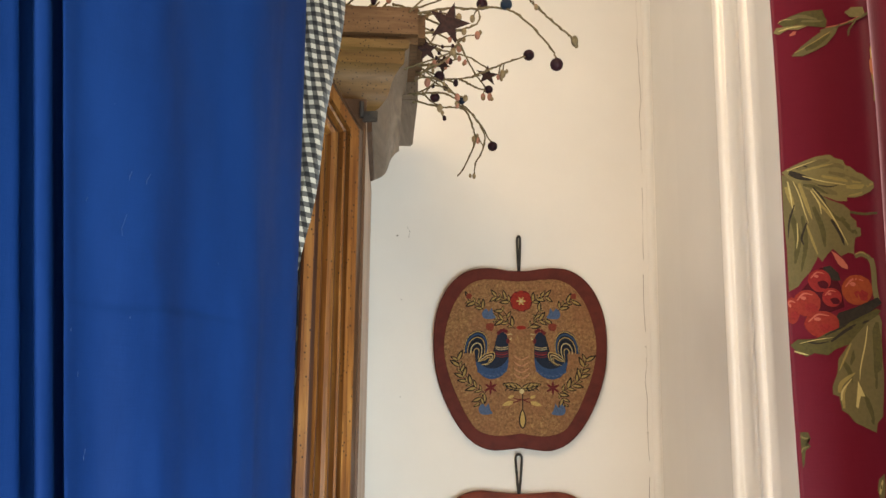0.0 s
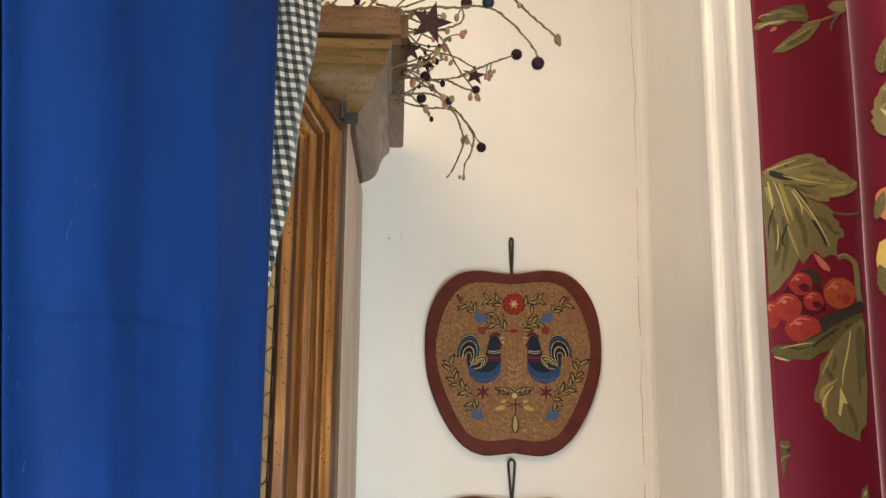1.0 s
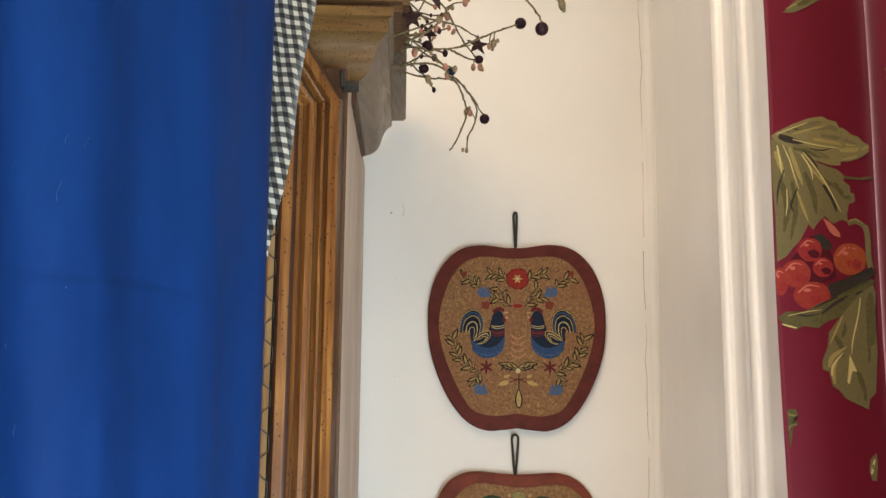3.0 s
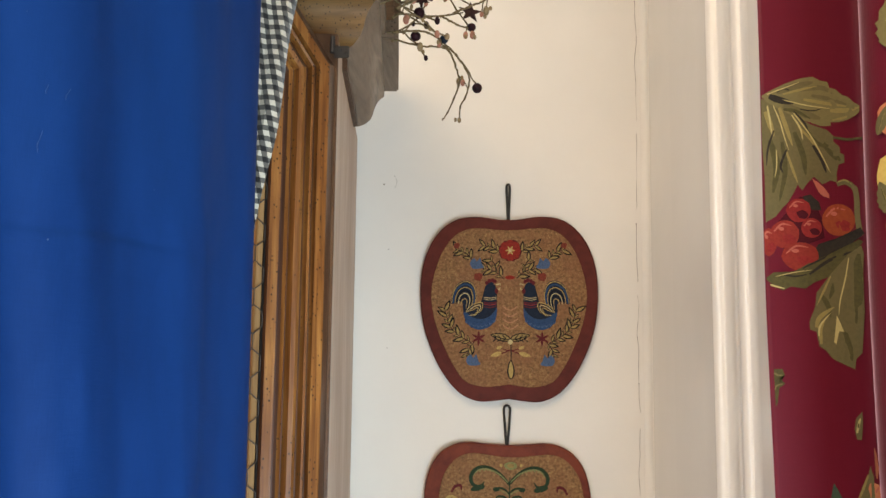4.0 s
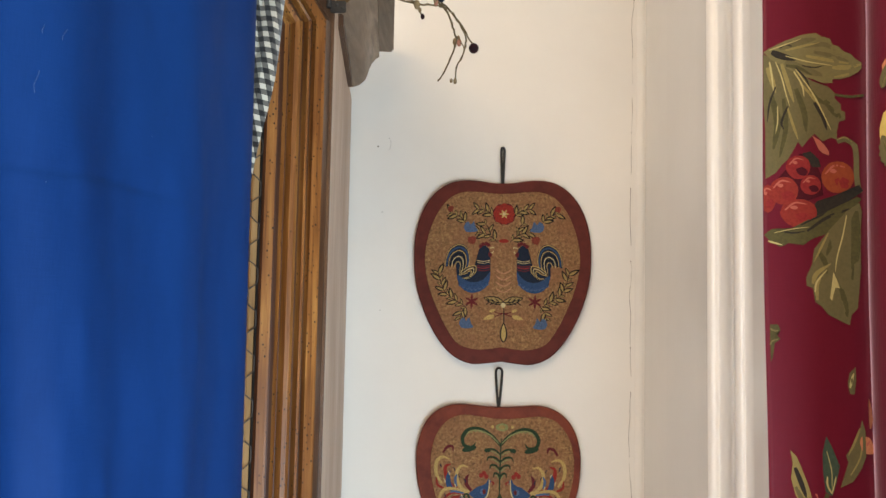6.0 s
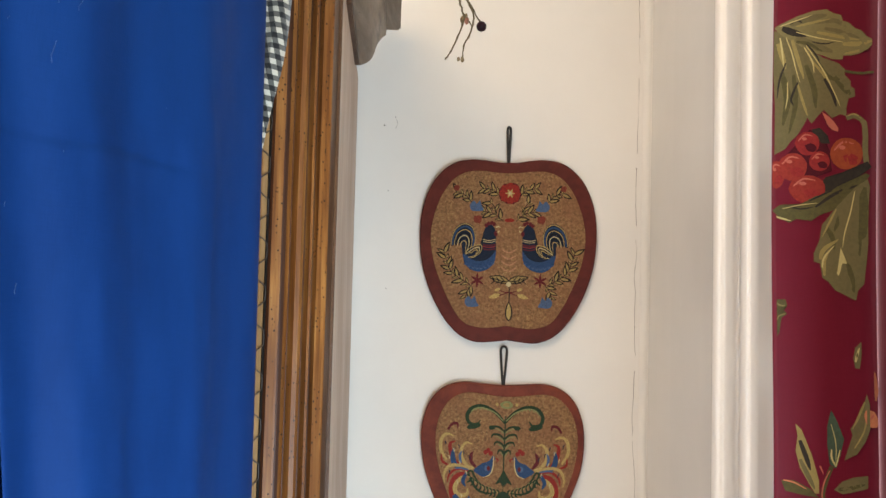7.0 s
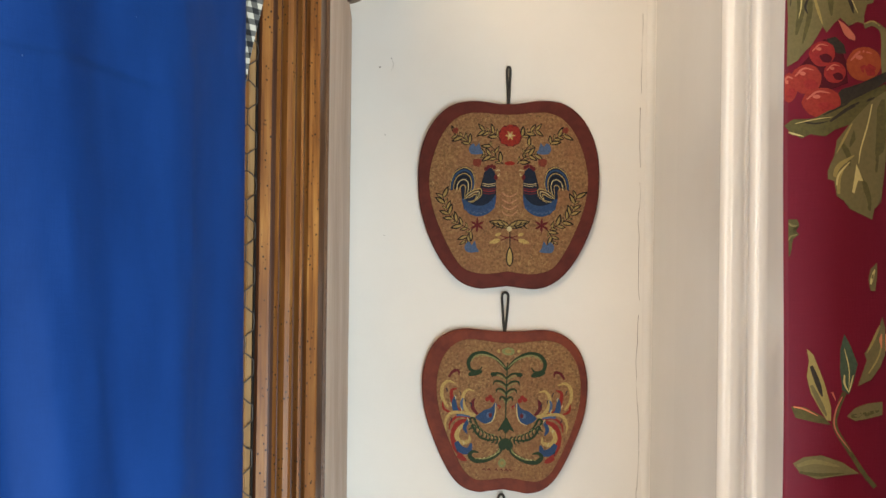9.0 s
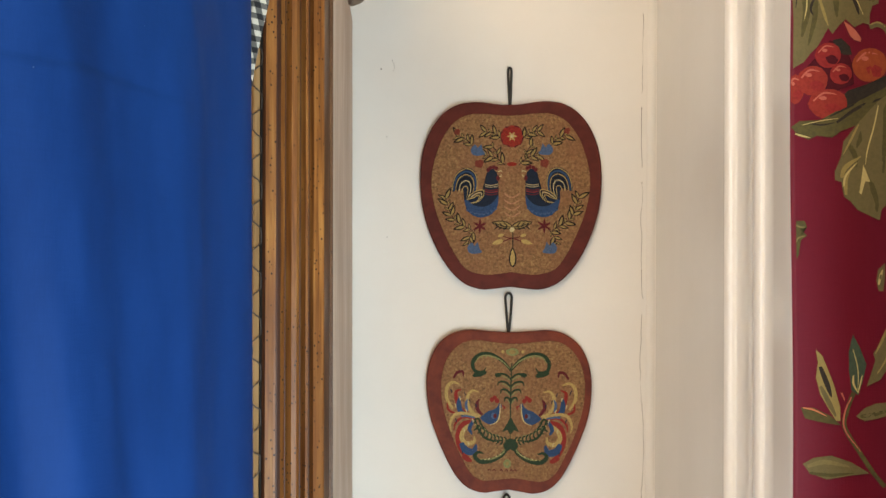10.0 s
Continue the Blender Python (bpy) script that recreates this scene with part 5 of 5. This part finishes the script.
TWIGS.append([(-0.062, 1.2, 1.776), (-0.053, 1.207, 1.774), (-0.045, 1.213, 1.772), (-0.036, 1.22, 1.773)])
TWIGS.append([(-0.094, 1.16, 1.764), (-0.073, 1.173, 1.783), (-0.062, 1.187, 1.805), (-0.058, 1.2, 1.815)])
TWIGS.append([(-0.086, 1.12, 1.781), (-0.073, 1.126, 1.785), (-0.057, 1.132, 1.79), (-0.045, 1.138, 1.799), (-0.045, 1.144, 1.814), (-0.042, 1.15, 1.821)])
TWIGS.append([(-0.118, 1.16, 1.828), (-0.103, 1.17, 1.829), (-0.089, 1.18, 1.838), (-0.07, 1.19, 1.851), (-0.05, 1.2, 1.865)])
TWIGS.append([(-0.152, 1.15, 1.821), (-0.133, 1.147, 1.816), (-0.116, 1.143, 1.816), (-0.093, 1.14, 1.811)])
rt = random.Random(21)
NODES = []
for k, pts in enumerate(TWIGS):
    c = catmull(pts, 6)
    wob = [p + Vector((rt.uniform(-1, 1), rt.uniform(-1, 1), rt.uniform(-1, 1))) * 0.0005 for p in c]
    NODES.extend(wob)
    part("twig", tube_bm(wob, [0.0010 - 0.0004 * i / len(wob) + 0.0003 * (i % 5 == 0) for i in range(len(wob))], 6), twig_mat, spray, "", True)
# short side shoots beside the top plank
for k in range(18):
    q = Vector((-0.098 + 0.012 * rt.random(), 1.13 + 0.10 * rt.random(), 1.765 + 0.055 * rt.random()))
    d = Vector((rt.uniform(0.012, 0.034), rt.uniform(-0.012, 0.012), rt.uniform(-0.016, 0.018)))
    pts = [q - d * 0.5, q, q + d * 0.5 + Vector((0, 0, rt.uniform(-0.003, 0.004))), q + d]
    c = catmull(pts, 4)
    part("twig", tube_bm(c, 0.0008, 5), twig_mat, spray, "", True)
    for p, r in ((c[-1], 0.0024), (c[8], 0.0017)):
        part("bud", ball_bm(p, r * rt.uniform(0.8, 1.2), 0.9, 0.9, 1.3), rt.choice((pip_mat, tan_pip, tan_pip, burgundy)), spray, "", True)
# the tangle lying on the top
for k in range(26):
    x0 = -0.33 + 0.17 * rt.random()
    y0 = 1.13 + 0.16 * rt.random()
    a = rt.uniform(-0.7, 0.8)
    L = rt.uniform(0.04, 0.08)
    pts = [(x0 + L * t * math.cos(a), y0 + L * t * math.sin(a) * 0.7, 1.8155 + 0.03 * math.sin(math.pi * t * 0.6) * rt.uniform(0.3, 1.4)) for t in (0, 0.3, 0.6, 1)]
    part("twig", tube_bm(catmull(pts, 4), 0.0009, 5), twig_mat, spray, "", True)
    for t in (0.5, 0.8, 1):
        p = catmull(pts, 4)[int(t * 11)]
        part("bud", ball_bm(p + Vector((0, 0, 0.002)), 0.0028, 1, 1, 1.4), rt.choice((pip_mat, tan_pip, tan_pip, burgundy)), spray, "", True)
for i, (p, r) in enumerate(zip([(-0.042, 1.15, 1.821), (-0.024, 1.095, 1.791), (0.01, 1.068, 1.73), (0.001, 1.22, 1.807), (-0.032, 1.263, 1.734), (-0.08, 1.2, 1.779), (-0.085, 1.22, 1.767), (-0.061, 1.235, 1.77), (-0.036, 1.22, 1.774)], (0.0048, 0.0046, 0.0046, 0.0052, 0.0047, 0.0048, 0.0046, 0.0040, 0.0040))):
    part("berry", ball_bm(p, r, 1, 1, rt.uniform(0.94, 1.04), None, 18), navy_berry if i in (1, 7) else burgundy, spray, "", True)
for i, p in enumerate([(-0.05, 1.15, 1.808), (-0.046, 1.17, 1.803), (-0.058, 1.19, 1.809), (-0.062, 1.19, 1.801), (-0.066, 1.2, 1.798), (-0.083, 1.18, 1.782), (-0.088, 1.18, 1.78), (-0.041, 1.22, 1.767), (-0.035, 1.22, 1.767), (-0.027, 1.22, 1.786), (-0.023, 1.22, 1.789), (-0.057, 1.2, 1.792), (-0.08, 1.21, 1.753), (-0.065, 1.23, 1.763), (-0.05, 1.28, 1.747), (-0.046, 1.28, 1.746), (-0.05, 1.296, 1.714), (-0.09, 1.19, 1.769), (-0.001, 1.1, 1.791), (0.026, 1.09, 1.758)]):
    q = 1.0 + 0.25 * math.sin(i * 2.7)
    part("bud", ball_bm(p, 0.0026 * q, 0.85, 0.85, 1.35), (tan_pip, pip_mat, tan_pip, pip_mat)[i % 4] if i not in (7, 8, 18, 19) else (twig_mat if i == 19 else pip_mat), spray, "", True)
    near = min(NODES, key=lambda v: (v - Vector(p)).length)
    if (near - Vector(p)).length > 0.002:
        mid = (near + Vector(p)) / 2 + Vector((0, 0, 0.002))
        part("twig", tube_bm(catmull([near, mid, Vector(p)], 4), 0.0006, 5), twig_mat, spray, "", True)
    off = Vector((rt.uniform(-1, 1), rt.uniform(-1, 1), rt.uniform(-1, 1))) * 0.004
    part("bud", ball_bm(Vector(p) + off, 0.0017, 0.9, 0.9, 1.3), tan_pip, spray, "", True)
for i, (p, r) in enumerate(zip([(-0.068, 1.108, 1.783), (-0.037, 1.218, 1.787), (-0.077, 1.18, 1.782), (-0.088, 1.15, 1.781)], (0.0175, 0.0115, 0.0095, 0.011))):
    bm = bmesh.new()
    tilt = pose(0, 0, 0, (8, -12, 35, 10)[i], (0, 5, 20, 50)[i], (10, 15, -25, 30)[i])
    spin = (0.25, 0.0, 0.5, 0.2)[i]
    ring = [(r * (1 if k % 2 == 0 else 0.40) * math.sin(spin + k * math.pi / 5), r * (1 if k % 2 == 0 else 0.40) * math.cos(spin + k * math.pi / 5)) for k in range(10)]
    fr = bm.verts.new(Vector(p) + tilt @ Vector((0, -0.0007, 0)))
    bk = bm.verts.new(Vector(p) + tilt @ Vector((0, 0.0006, 0)))
    vs = [bm.verts.new(Vector(p) + tilt @ Vector((x, 0, z))) for x, z in ring]
    for k in range(10):
        bm.faces.new((fr, vs[k], vs[(k + 1) % 10]))
        bm.faces.new((bk, vs[(k + 1) % 10], vs[k]))
    part("tin_star", bm, star_mat, spray, "small rusted tin star")
